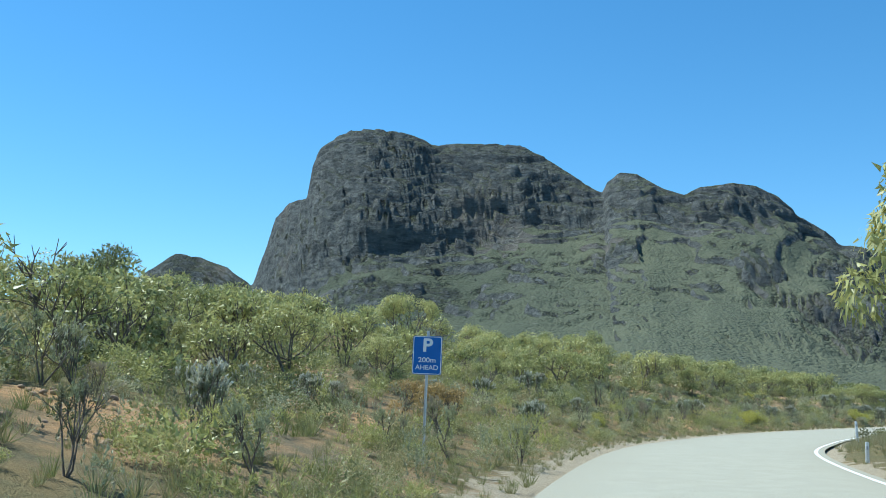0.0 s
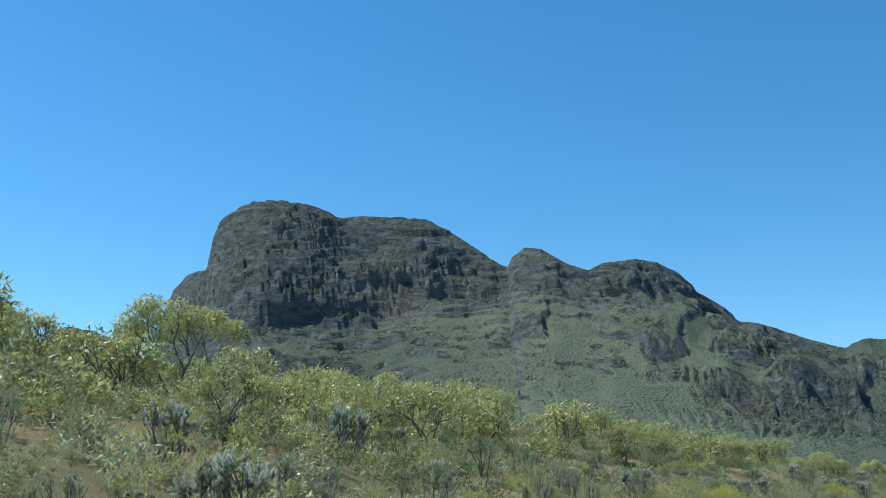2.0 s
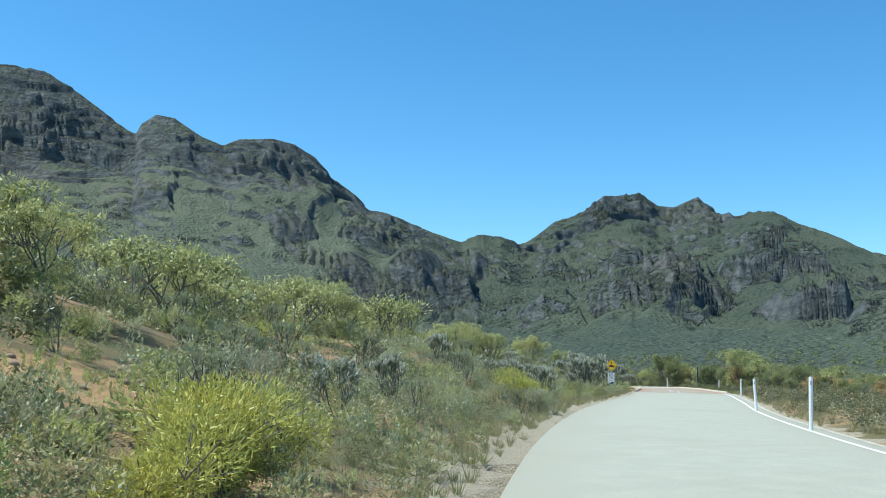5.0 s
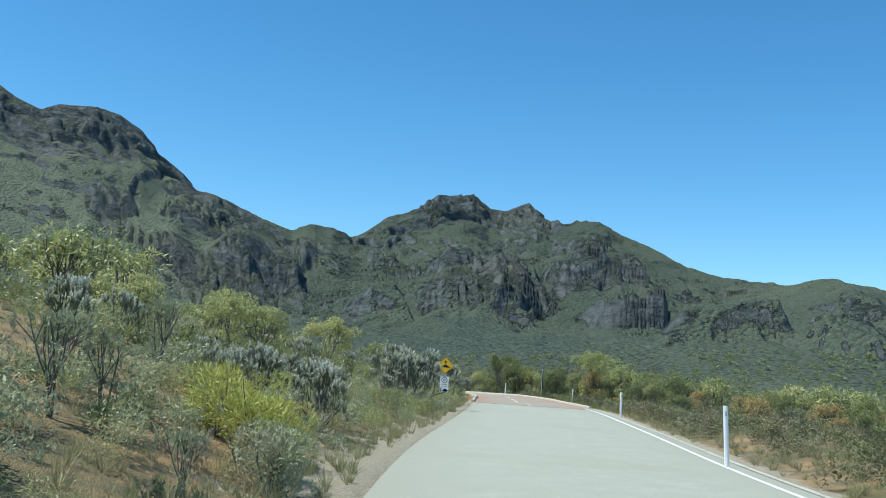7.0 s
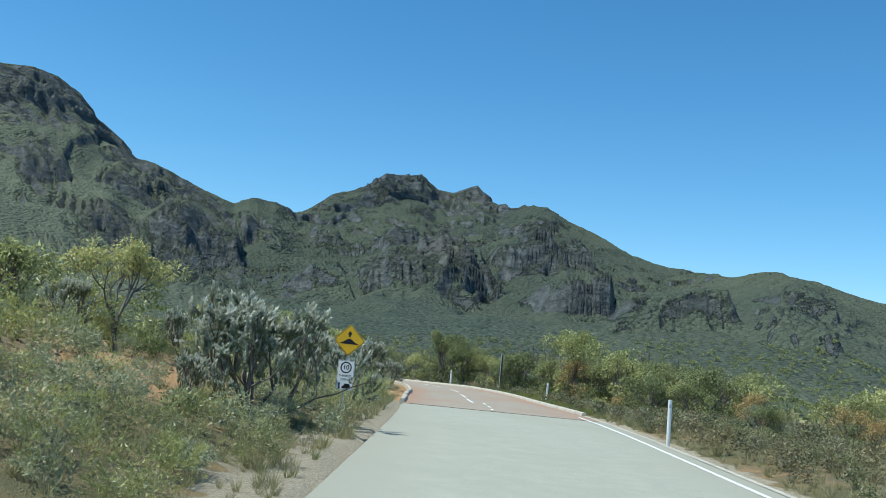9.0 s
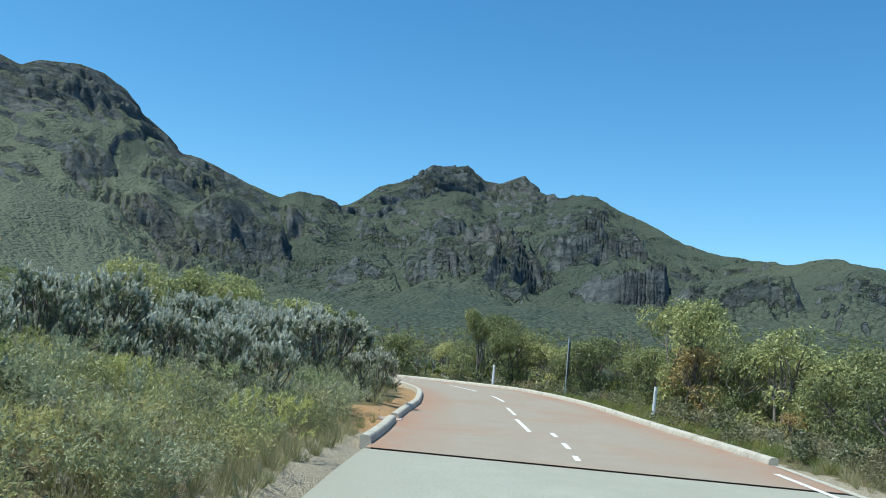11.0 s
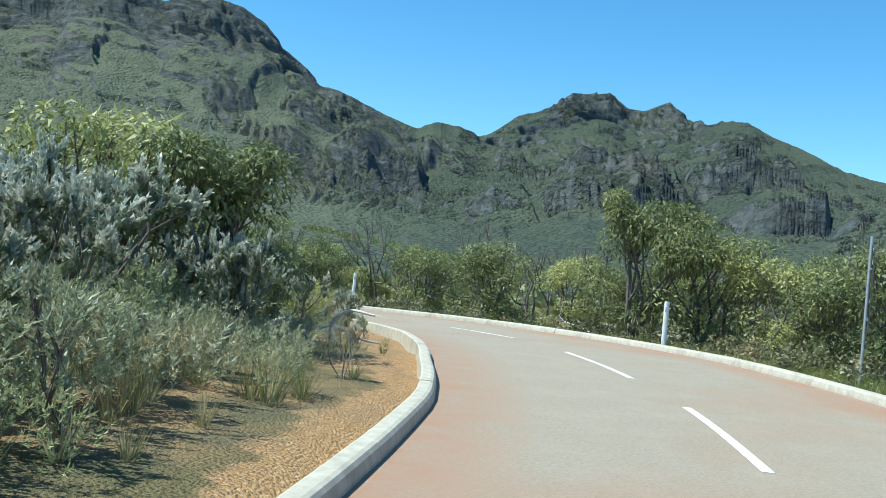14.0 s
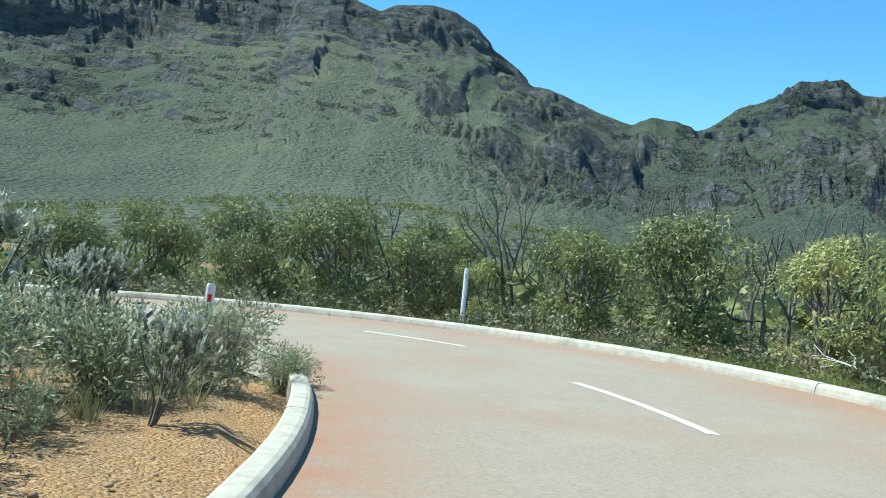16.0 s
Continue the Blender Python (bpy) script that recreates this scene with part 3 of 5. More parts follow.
def terrain(x, y):
    """Height of the ground, and its verge, bare and craggy shares."""
    x, y = np.asarray(x, float), np.asarray(y, float)
    dx, dy = x - HUB[0], y - HUB[1]
    rho, az = np.hypot(dx, dy), np.degrees(np.arctan2(dx, dy))
    z, verge, bare, crag = (np.zeros(len(x)) for _ in range(4))
    # -- beside the road
    near = rho < 420
    if near.any():
        nx, ny = x[near], y[near]
        s, k = nearest_on_road(nx, ny)
        e = np.abs(s) - np.where(s > 0, half_left[k], half_right[k])
        lump = fbm(nx * 0.11, ny * 0.11, 4, 3) - 0.5
        rise = np.clip(e - 1.3, 0, None)
        bank = 0.285 * 30 * (1 - np.exp(-rise / 30.0)) * (1 + 0.25 * np.clip(lump * 2, -1, 1))
        bank = bank * (1 - 0.75 * smooth(32, 120, e)) * bank_up[k]
        down = verge_up[k] * smooth(0.4, 2.5, e) - 0.02 * rise - 6.0 * smooth(8, 90, e)
        base = np.where(s > 0, bank, down) + lump * np.clip(e, 0, 6) * 0.13
        base = base + 0.10 * smooth(0.1, 0.5, e) * (s > 0) * smooth(13.3, 13.9, knot[k])
        z[near] = road_z[k] - 0.20 * (e < 0.05) + np.where(e > 0, base - 0.02, 0)
        width = np.where(s > 0, 1.15, np.where(knot[k] < 12.9, 0.55, 0.3)) * np.where((s > 0) & (knot[k] > 12.9), 0.2, 1.0)
        verge[near] = smooth(width * 1.9, width * 0.4, e)
        soil = np.where((s > 0) & (knot[k] > 12.8), smooth(1.1, 0.35, e), 0)
        for bx, by, br in BARE:
            soil = np.maximum(soil, np.exp(-((nx - bx) ** 2 + (ny - by) ** 2) / br**2))
        bare[near] = soil
    # -- the mountains
    off = rho > 70
    if off.any():
        h, crag[off] = mountains(x[off], y[off], rho[off], az[off])
        far = smooth(70, 330, rho[off])
        z[off] = z[off] * (1 - far) + far * (-3 + h + 4 * (fbm(x[off] / 60, y[off] / 60, 3, 81) - 0.5))
    return z, verge, bare, crag


def ground_z(x, y):
    return terrain(np.atleast_1d(np.asarray(x, float)), np.atleast_1d(np.asarray(y, float)))[0]


def sheet(r, a, closed):
    """A sheet of ground over a grid of distances and directions from HUB."""
    nr, na = r.shape
    x, y = HUB[0] + r.ravel() * np.sin(np.radians(a.ravel())), HUB[1] + r.ravel() * np.cos(np.radians(a.ravel()))
    z, verge, bare, crag = terrain(x, y)
    i, j = np.meshgrid(np.arange(nr - 1), np.arange(na if closed else na - 1), indexing="ij")
    i, j = i.ravel(), j.ravel()
    j2 = (j + 1) % na
    faces = np.stack([i * na + j, i * na + j2, (i + 1) * na + j2, (i + 1) * na + j], 1)[:, ::-1]
    # western flank under the bluff: lighter heath, with the windscreen's veil painted in
    flank_pale = np.interp(a.ravel(), [0, 8, 22, 30, 46, 52], [0.3, 0.9, 0.9, 0.05, 0.0, 0.2])
    return np.stack([x, y, z], 1), faces, {"verge": verge, "bare": bare, "craggy": crag, "flank_pale": flank_pale}


def polar(radii, angles):
    return np.meshgrid(radii, angles, indexing="ij")


SPLIT = 235.0
near_r = np.r_[0.5, np.arange(2, 130, 1.1), np.geomspace(130, SPLIT, 50)]
near_a = np.r_[np.arange(-24, 76, 0.45), np.arange(76, 336, 1.2)]
v, f, at = sheet(*polar(near_r, near_a), True)
ground = tagged(part("ground", mesh_of("ground", v, f, M_SOIL, True, at), None), "sandy heath ground sloping up beside the road", "ground", kind="structure")
# rows follow the slope: close together on the upper faces
way = np.r_[np.arange(-24, -13, 0.3), np.arange(-13, 64, 0.08), np.arange(64, 76.3, 0.4)]
far_foot, far_top = ridge_foot(way), ridge_distance(way)
rows = [np.full(len(way), SPLIT - 4.0) * (1 - q) + far_foot * q for q in np.linspace(0, 1, 26)[:-1]]
rows += [far_foot + (far_top - far_foot) * q for q in np.r_[np.linspace(0, 0.76, 185)[:-1], np.linspace(0.76, 1.0, 175), 1 + np.linspace(0, 1, 20)[1:] ** 1.8]]
rows += [far_top + (far_top - far_foot) + 900.0]
v, f, at = sheet(np.array(rows), np.tile(way, (len(rows), 1)), False)
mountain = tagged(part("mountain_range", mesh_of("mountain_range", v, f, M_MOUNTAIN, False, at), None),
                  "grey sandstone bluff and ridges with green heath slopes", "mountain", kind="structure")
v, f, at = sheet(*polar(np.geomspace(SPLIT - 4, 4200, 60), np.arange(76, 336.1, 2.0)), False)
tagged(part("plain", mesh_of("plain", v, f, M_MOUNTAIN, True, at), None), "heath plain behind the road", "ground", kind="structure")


# ---------------------------------------------------------------- road, lines and kerbs
def ribbon(name, k0, k1, off0, off1, mat, lift, cols=2, hug=None):
    """A strip along the road between two offsets left of its centre line, or of its right edge where it hugs that."""
    sel = np.where((knot >= k0) & (knot <= k1))[0]
    offs = np.linspace(off0, off1, cols)
    offs2 = np.where(offs[None] > 2.0, offs[None] * (half_left[sel] / HALF)[:, None], np.where(offs[None] < -2.0, offs[None] * (half_right[sel] / HALF)[:, None], offs[None]))
    if hug is not None:
        offs2 = offs[None] - half_right[sel][:, None] + hug * smooth(6.0, 8.5, knot[sel])[:, None]
    p = line[sel][:, None] + left_of[sel][:, None] * offs2[:, :, None]
    crown = lift + road_z[sel][:, None] + 0 * offs
    verts = np.dstack([p, crown]).reshape(-1, 3)
    n = len(sel)
    i, j = np.meshgrid(np.arange(n - 1), np.arange(cols - 1), indexing="ij")
    i, j = i.ravel(), j.ravel()
    faces = np.stack([i * cols + j, i * cols + j + 1, (i + 1) * cols + j + 1, (i + 1) * cols + j], 1)
    if off1 > off0:
        faces = faces[:, ::-1]
    edge = np.tile(np.clip((np.abs(offs) - 2.0) / 1.3, 0, 1), n)
    return mesh_of(name, verts, faces, mat, True, {"edge": edge})


road = tagged(part("road", ribbon("road", 0, RED_FROM, -HALF, HALF, M_ROAD, 0.0, 15), None), "pale grey chip-seal road surface", "road", kind="structure")
red_road = tagged(part("road_red", ribbon("road_red", RED_FROM - 0.02, 24, -HALF, HALF, M_RED, 0.004, 15), None),
                  "faded red asphalt road surface", "road", kind="structure")
tagged(part("edge_line", ribbon("edge_line", 0, 12.7, 0.34, 0.22, M_PAINT, 0.008, 2, 0.17), None), "worn white painted edge line", "road marking", kind="structure")
tagged(part("edge_strip", ribbon("edge_strip", 7, 12.95, 0.02, -0.13, M_CONCRETE, 0.012, 2, 0.0), None), "flush pale concrete strip along the seal", "road edge", kind="structure")

DASHES = ((73.8, 121.2, 76.0, 123.9), (77.0, 125.1, 79.0, 127.6), (81.1, 130.1, 83.1, 132.9), (84.4, 135.4, 85.8, 138.7),
          (87.0, 142.1, 87.3, 145.1), (87.3, 148.9, 86.3, 150.9), (85.0, 151.9, 82.5, 153.1))
for x0, y0, x1, y1 in DASHES:
    a, b = (int(((line[:, 0] - x) ** 2 + (line[:, 1] - y) ** 2).argmin()) for x, y in ((x0, y0), (x1, y1)))
    o = float(np.dot(np.array([x0, y0]) - line[a], left_of[a]))
    tagged(part("lane_dash", ribbon("lane_dash", knot[a], knot[b], o + 0.05, o - 0.05, M_PAINT, 0.007), None),
           "white painted lane dash on red asphalt", "road marking", "lane dashes", "structure")
for k0 in (12.5, 12.85, 13.2):
    part("lane_dash", ribbon("lane_dash", k0, k0 + 0.18, 0.05, -0.05, M_PAINT, 0.007), None)
    tagged(bpy.context.scene.objects[-1], "white painted lane dash on red asphalt", "road marking", "lane dashes", "structure")


def kerb(name, label, side, k0, k1, rng):
    """A mountable concrete kerb cast in lengths with open joints."""
    root = tagged(new(name), label, "kerb", kind="structure")
    sec = [(-0.02, -0.08), (-0.008, 0.04), (0.006, 0.095), (0.026, 0.12), (0.055, 0.13), (0.145, 0.132), (0.168, 0.12), (0.175, -0.15)]
    s0, s1 = np.interp([k0, k1], knot, length)
    s = s0
    while s < s1:
        e = min(s + rng.uniform(2.8, 4.4), s1)
        ss = np.linspace(s, e - 0.007, 7)
        dz, dn = rng.uniform(-0.003, 0.003), rng.uniform(-0.004, 0.004)
        verts = []
        for q in ss:
            k = int(np.searchsorted(length, q).clip(0, len(line) - 1))
            c = np.array([np.interp(q, length, line[:, 0]), np.interp(q, length, line[:, 1])])
            for o, h in sec:
                p = c + left_of[k] * side * ((half_left[k] if side > 0 else half_right[k]) + o + dn)
                verts.append((p[0], p[1], road_z[k] + h + dz))
        n = len(sec)
        faces = [(i * n + j, i * n + j + 1, (i + 1) * n + j + 1, (i + 1) * n + j) for i in range(6) for j in range(n - 1)]
        bm = bmesh.new()
        vs = [bm.verts.new(p) for p in verts]
        for q in faces:
            bm.faces.new([vs[i] for i in (q if side < 0 else q[::-1])])
        for end in (range(n), range(6 * n, 7 * n)):
            bm.faces.new([vs[i] for i in end])
        bmesh.ops.recalc_face_normals(bm, faces=bm.faces)
        part("kerb_length", bm, M_CONCRETE, root)
        s = e
    return root


krng = random.Random(5)
kerb("kerb_left", "pale concrete kerb round the inside of the bend", 1, 12.45, 13.25, krng)
kerb("kerb_left", "pale concrete kerb round the inside of the bend", 1, 13.34, 23, krng)
kerb("kerb_right", "pale concrete kerb along the outside of the bend", -1, 12.95, 24, krng)


# ---------------------------------------------------------------- posts and signs
def box(bm, sx, sy, sz, m, bev=0.0):
    r = bmesh.ops.create_cube(bm, size=1.0, matrix=m @ Matrix.Diagonal((sx, sy, sz, 1)))
    if bev:
        bmesh.ops.bevel(bm, geom=list({e for v in r["verts"] for e in v.link_edges}), offset=bev, segments=2, affect="EDGES")
    return r["verts"]


def guide_post(x, y, top, face, lean=0.0, red=False, height=1.05):
    """A flat white roadside post with a curved face and a reflector."""
    g = float(ground_z(x, y)[0])
    base = min(g, top - 0.75)
    t = thing("guide_post", "white plastic guide post with a red reflector" if red else "white plastic guide post in roadside grass",
              "guide post", x, y, base, face, "guide posts")
    t.matrix_basis = pose(x, y, base, 0, lean, face)
    h = top - base
    bm = bmesh.new()
    prof = [(-0.055, 0.0), (-0.03, -0.016), (0.0, -0.021), (0.03, -0.016), (0.055, 0.0), (0.05, 0.008), (0.0, -0.008), (-0.05, 0.008)]
    rows = [-0.2, h * 0.5, h - 0.03, h]
    rings = [[bm.verts.new((px * (0.72 if z == h else 1), py, z)) for px, py in prof] for z in rows]
    for a, b in zip(rings, rings[1:]):
        for i in range(8):
            bm.faces.new((a[i], a[(i + 1) % 8], b[(i + 1) % 8], b[i]))
    bm.faces.new(rings[-1])
    bmesh.ops.recalc_face_normals(bm, faces=bm.faces)
    part("post", bm, M_PLASTIC, t)
    bm = bmesh.new()
    box(bm, 0.05, 0.008, 0.1 if not red else 0.09, pose(0, -0.024, h - 0.17), 0.003)
    part("reflector", bm, M_REFLECT_RED if red else M_REFLECT_GREY, t, "red reflector" if red else "clear grey reflector")
    return t


for x, y, top, lean in ((39.68, 76.2, 1.44, 1), (49.03, 87.35, 1.32, -3), (67.0, 106.4, 1.23, -1), (83.03, 125.45, 0.99, 2), (90.1, 140.85, 1.0, 0), (89.5, 155.65, 0.80, 1)):
    guide_post(x, y, top, -38, lean)
guide_post(83.45, 147.1, 0.55, -12, 3, True)
guide_post(11.95, 27.5, 0.57, -10, 2)
guide_post(18.0, 42.3, 0.96, -20, -1)


def tube(bm, r, z0, z1, m=Matrix(), seg=12):
    bmesh.ops.create_cone(bm, cap_ends=True, segments=seg, radius1=r, radius2=r, depth=z1 - z0, matrix=m @ Matrix.Translation((0, 0, (z0 + z1) / 2)))


def plate(w, h, rad, thick, m=Matrix(), turn=0.0):
    """A rounded sheet-metal plate facing -y."""
    bm = bmesh.new()
    pts = []
    for cx, cz, a0 in ((w / 2 - rad, h / 2 - rad, 0), (-w / 2 + rad, h / 2 - rad, 90), (-w / 2 + rad, -h / 2 + rad, 180), (w / 2 - rad, -h / 2 + rad, 270)):
        for q in range(5):
            a = radians(a0 + q * 22.5)
            pts.append((cx + rad * math.cos(a), cz + rad * math.sin(a)))
    c, s = math.cos(radians(turn)), math.sin(radians(turn))
    f = [bm.verts.new((x * c - z * s, -thick / 2, x * s + z * c)) for x, z in pts]
    b = [bm.verts.new((x * c - z * s, thick / 2, x * s + z * c)) for x, z in pts]
    n = len(pts)
    bm.faces.new(f[::-1])
    bm.faces.new(b)
    for i in range(n):
        bm.faces.new((f[i], f[(i + 1) % n], b[(i + 1) % n], b[i]))
    bmesh.ops.recalc_face_normals(bm, faces=bm.faces)
    bm.transform(m)
    return bm


def frame_border(w, h, rad, wid, thick, m=Matrix(), turn=0.0):
    bm = bmesh.new()
    rings = []
    for shrink in (0.0, wid):
        ww, hh, rr = w - 2 * shrink, h - 2 * shrink, max(rad - shrink, 0.004)
        pts = []
        for cx, cz, a0 in ((ww / 2 - rr, hh / 2 - rr, 0), (-ww / 2 + rr, hh / 2 - rr, 90), (-ww / 2 + rr, -hh / 2 + rr, 180), (ww / 2 - rr, -hh / 2 + rr, 270)):
            for q in range(5):
                a = radians(a0 + q * 22.5)
                pts.append((cx + rr * math.cos(a), cz + rr * math.sin(a)))
        c, s = math.cos(radians(turn)), math.sin(radians(turn))
        rings.append([bm.verts.new((x * c - z * s, -thick, x * s + z * c)) for x, z in pts])
    n = len(rings[0])
    for i in range(n):
        bm.faces.new((rings[0][i], rings[1][i], rings[1][(i + 1) % n], rings[0][(i + 1) % n]))
    bm.transform(m)
    return bm


def lettering(text, size, x, y, z, mat, parent, label="", stretch=1.0, bold=0.0):
    """Words cut from thin sheet, standing on the sign's face (which looks to -y)."""
    cu = bpy.data.curves.new("text", "FONT")
    cu.body, cu.size, cu.align_x, cu.align_y, cu.extrude, cu.offset = text, size, "CENTER", "CENTER", 0.0006, bold
    ob = bpy.data.objects.new("text", cu)
    scene.collection.objects.link(ob)
    dg = bpy.context.evaluated_depsgraph_get()
    me = bpy.data.meshes.new_from_object(ob.evaluated_get(dg))
    bpy.data.objects.remove(ob)
    me.transform(Matrix.Translation((x, y, z)) @ Matrix.Rotation(radians(90), 4, "X") @ Matrix.Diagonal((stretch, 1, 1, 1)))
    me.materials.clear()
    me.materials.append(mat)
    return part("lettering", me, mat, parent, label)


def outline_mesh(points, y, mat, name, parent, label=""):
    bm = bmesh.new()
    f = bm.faces.new([bm.verts.new((x, y, z)) for x, z in points])
    r = bmesh.ops.extrude_face_region(bm, geom=[f])
    bmesh.ops.translate(bm, vec=(0, -0.0012, 0), verts=[v for v in r["geom"] if isinstance(v, bmesh.types.BMVert)])
    bmesh.ops.triangulate(bm, faces=[q for q in bm.faces if len(q.verts) > 4])
    bmesh.ops.recalc_face_normals(bm, faces=bm.faces)
    return part(name, bm, mat, parent, label)


def parking_sign():
    t = thing("parking_sign", "blue parking sign on a leaning galvanised pole", "road sign", -0.28, 19.72, float(ground_z(-0.28, 19.72)[0]), 4)
    t.matrix_basis = pose(-0.34, 19.72, float(ground_z(-0.3, 19.72)[0]) - 0.02, 0, 1.5, -5)
    z0 = t.matrix_basis.translation.z
    zc = 2.41 - z0
    bm = bmesh.new()
    tube(bm, 0.03, -0.4, zc + 0.49)
    part("pole", bm, M_STEEL, t)
    bm = bmesh.new()
    tube(bm, 0.033, zc + 0.47, zc + 0.5)
    part("pole_cap", bm, M_STEEL, t)
    for dz in (-0.22, 0.22):
        bm = bmesh.new()
        box(bm, 0.2, 0.03, 0.035, pose(0, -0.036, zc + dz), 0.006)
        part("bracket", bm, M_STEEL, t)
    m = Matrix.Translation((0.0, -0.055, zc))
    panel = part("panel", plate(0.60, 0.78, 0.045, 0.004, m), M_BLUE, t, "blue sign plate")
    part("border", frame_border(0.58, 0.76, 0.04, 0.014, 0.0035, m), M_WHITE, panel, "white border line")
    lettering("P", 0.37, 0.0, -0.0585, zc + 0.19, M_WHITE, panel, "white letter P", 1.08, 0.011)
    lettering("200m", 0.14, 0.0, -0.0585, zc - 0.1, M_WHITE, panel, "white lettering 200m", 1.15, 0.002)
    lettering("AHEAD", 0.135, 0.0, -0.0585, zc - 0.25, M_WHITE, panel, "white lettering AHEAD", 1.05, 0.002)


def hump_sign():
    x, y = 60.42, 112.05
    g = float(ground_z(x, y)[0])
    t = thing("speed_hump_sign", "yellow hump diamond over a white shared zone sign", "road sign", x, y, g)
    t.matrix_basis = pose(x, y, g - 0.02, 0, 0.8, -42)
    zd, zw = 1.99 - g, 1.07 - g
    bm = bmesh.new()
    tube(bm, 0.03, -0.4, zd + 0.36)
    part("pole", bm, M_STEEL, t)
    for dz in (zd - 0.2, zd + 0.2, zw - 0.2, zw + 0.2):
        bm = bmesh.new()
        box(bm, 0.16, 0.03, 0.035, pose(0, -0.036, dz), 0.006)
        part("bracket", bm, M_STEEL, t)
    m = Matrix.Translation((0, -0.055, zd))
    diamond = part("diamond_panel", plate(0.60, 0.60, 0.05, 0.004, m, 45), M_YELLOW, t, "yellow diamond plate")
    part("border", frame_border(0.575, 0.575, 0.04, 0.012, 0.0035, m, 45), M_BLACK, diamond, "black border line")
    hump = [(-0.24, -0.09), (-0.24, -0.065), (-0.17, -0.05), (-0.12, -0.01), (-0.06, 0.035), (0, 0.05), (0.06, 0.035), (0.12, -0.01), (0.17, -0.05), (0.24, -0.065), (0.24, -0.09)]
    outline_mesh([(px, zd + pz - 0.01) for px, pz in hump], -0.058, M_BLACK, "hump_symbol", diamond, "black hump symbol")
    arrow = [(-0.02, 0.1), (-0.02, 0.17), (-0.065, 0.17), (0, 0.27), (0.065, 0.17), (0.02, 0.17), (0.02, 0.1)]
    outline_mesh([(px, zd + pz - 0.02) for px, pz in arrow], -0.058, M_BLACK, "arrow_symbol", diamond, "black arrow symbol")
    m = Matrix.Translation((0.0, -0.055, zw))
    white = part("zone_panel", plate(0.45, 0.78, 0.03, 0.004, m), M_WHITE, t, "white shared zone plate")
    part("border", frame_border(0.43, 0.76, 0.025, 0.008, 0.0035, m), M_BLACK, white, "black border line")
    bm = bmesh.new()
    a = [bm.verts.new((0.15 * math.cos(radians(q * 12)), 0, 0.15 * math.sin(radians(q * 12)))) for q in range(30)]
    b = [bm.verts.new((0.118 * math.cos(radians(q * 12)), 0, 0.118 * math.sin(radians(q * 12)))) for q in range(30)]
    for i in range(30):
        bm.faces.new((a[i], b[i], b[(i + 1) % 30], a[(i + 1) % 30]))
    bm.transform(Matrix.Translation((0, -0.0585, zw + 0.2)))
    part("speed_ring", bm, M_BLACK, white, "black ring round the number")
    lettering("10", 0.17, 0.0, -0.0585, zw + 0.2, M_BLACK, white, "black number 10", 1.0, 0.003)
    lettering("SHARED", 0.085, 0.0, -0.0585, zw - 0.02, M_BLACK, white, "black lettering SHARED", 1.05)
    lettering("ZONE", 0.085, 0.0, -0.0585, zw - 0.12, M_BLACK, white, "black lettering ZONE", 1.05)
    walker = [(-0.16, -0.36), (-0.15, -0.27), (-0.16, -0.24), (-0.15, -0.2), (-0.12, -0.2), (-0.11, -0.24), (-0.12, -0.27), (-0.105, -0.36)]
    outline_mesh([(px, zw + pz) for px, pz in walker], -0.058, M_BLACK, "upright_symbol", white, "small black upright symbol")
    carsym = [(-0.06, -0.35), (-0.06, -0.29), (-0.02, -0.28), (0.01, -0.22), (0.13, -0.22), (0.16, -0.28), (0.18, -0.29), (0.18, -0.35)]
    outline_mesh([(px, zw + pz) for px, pz in carsym], -0.058, M_BLACK, "car_symbol", white, "small black car symbol")



def edge_on_sign():
    """A tall sign that faces the other way, seen along its plate."""
    x, y = 89.6, 135.6
    g = float(ground_z(x, y)[0])
    t = thing("back_of_sign", "tall narrow sign seen edge-on behind the kerb", "road sign", x, y, g)
    t.matrix_basis = pose(x, y, g - 0.02, 0, 1.0, 36)
    bm = bmesh.new()
    tube(bm, 0.028, -0.3, 2.6)
    part("pole", bm, M_STEEL, t)
    part("panel", plate(0.45, 1.5, 0.05, 0.02, Matrix.Translation((0, -0.055, 1.68))), M_DARK, t, "dark sign back")
    for dz in (1.2, 2.05):
        bm = bmesh.new()
        box(bm, 0.16, 0.03, 0.035, pose(0, -0.028, dz), 0.006)
        part("bracket", bm, M_STEEL, t)


def drain_slab():
    """A pink concrete slab where water leaves the road between two lengths of kerb."""
    bm = bmesh.new()
    box(bm, 0.62, 0.5, 0.06, pose(0, 0, 0), 0.012)
    box(bm, 0.62, 0.03, 0.075, pose(0, 0.235, 0.008), 0.006)
    ob = part("drain_slab", bm, M_SLAB)
    ob.matrix_basis = pose(71.5, 123.05, -0.005, 0, 0, 51)
    tagged(ob, "pinkish concrete drain slab between two kerb ends", "drain slab")


drain_slab()
parking_sign()
hump_sign()
edge_on_sign()

# ---------------------------------------------------------------- plants
rng = np.random.default_rng(7)


def unit(v):
    return v / np.maximum(np.linalg.norm(v, axis=-1, keepdims=True), 1e-9)


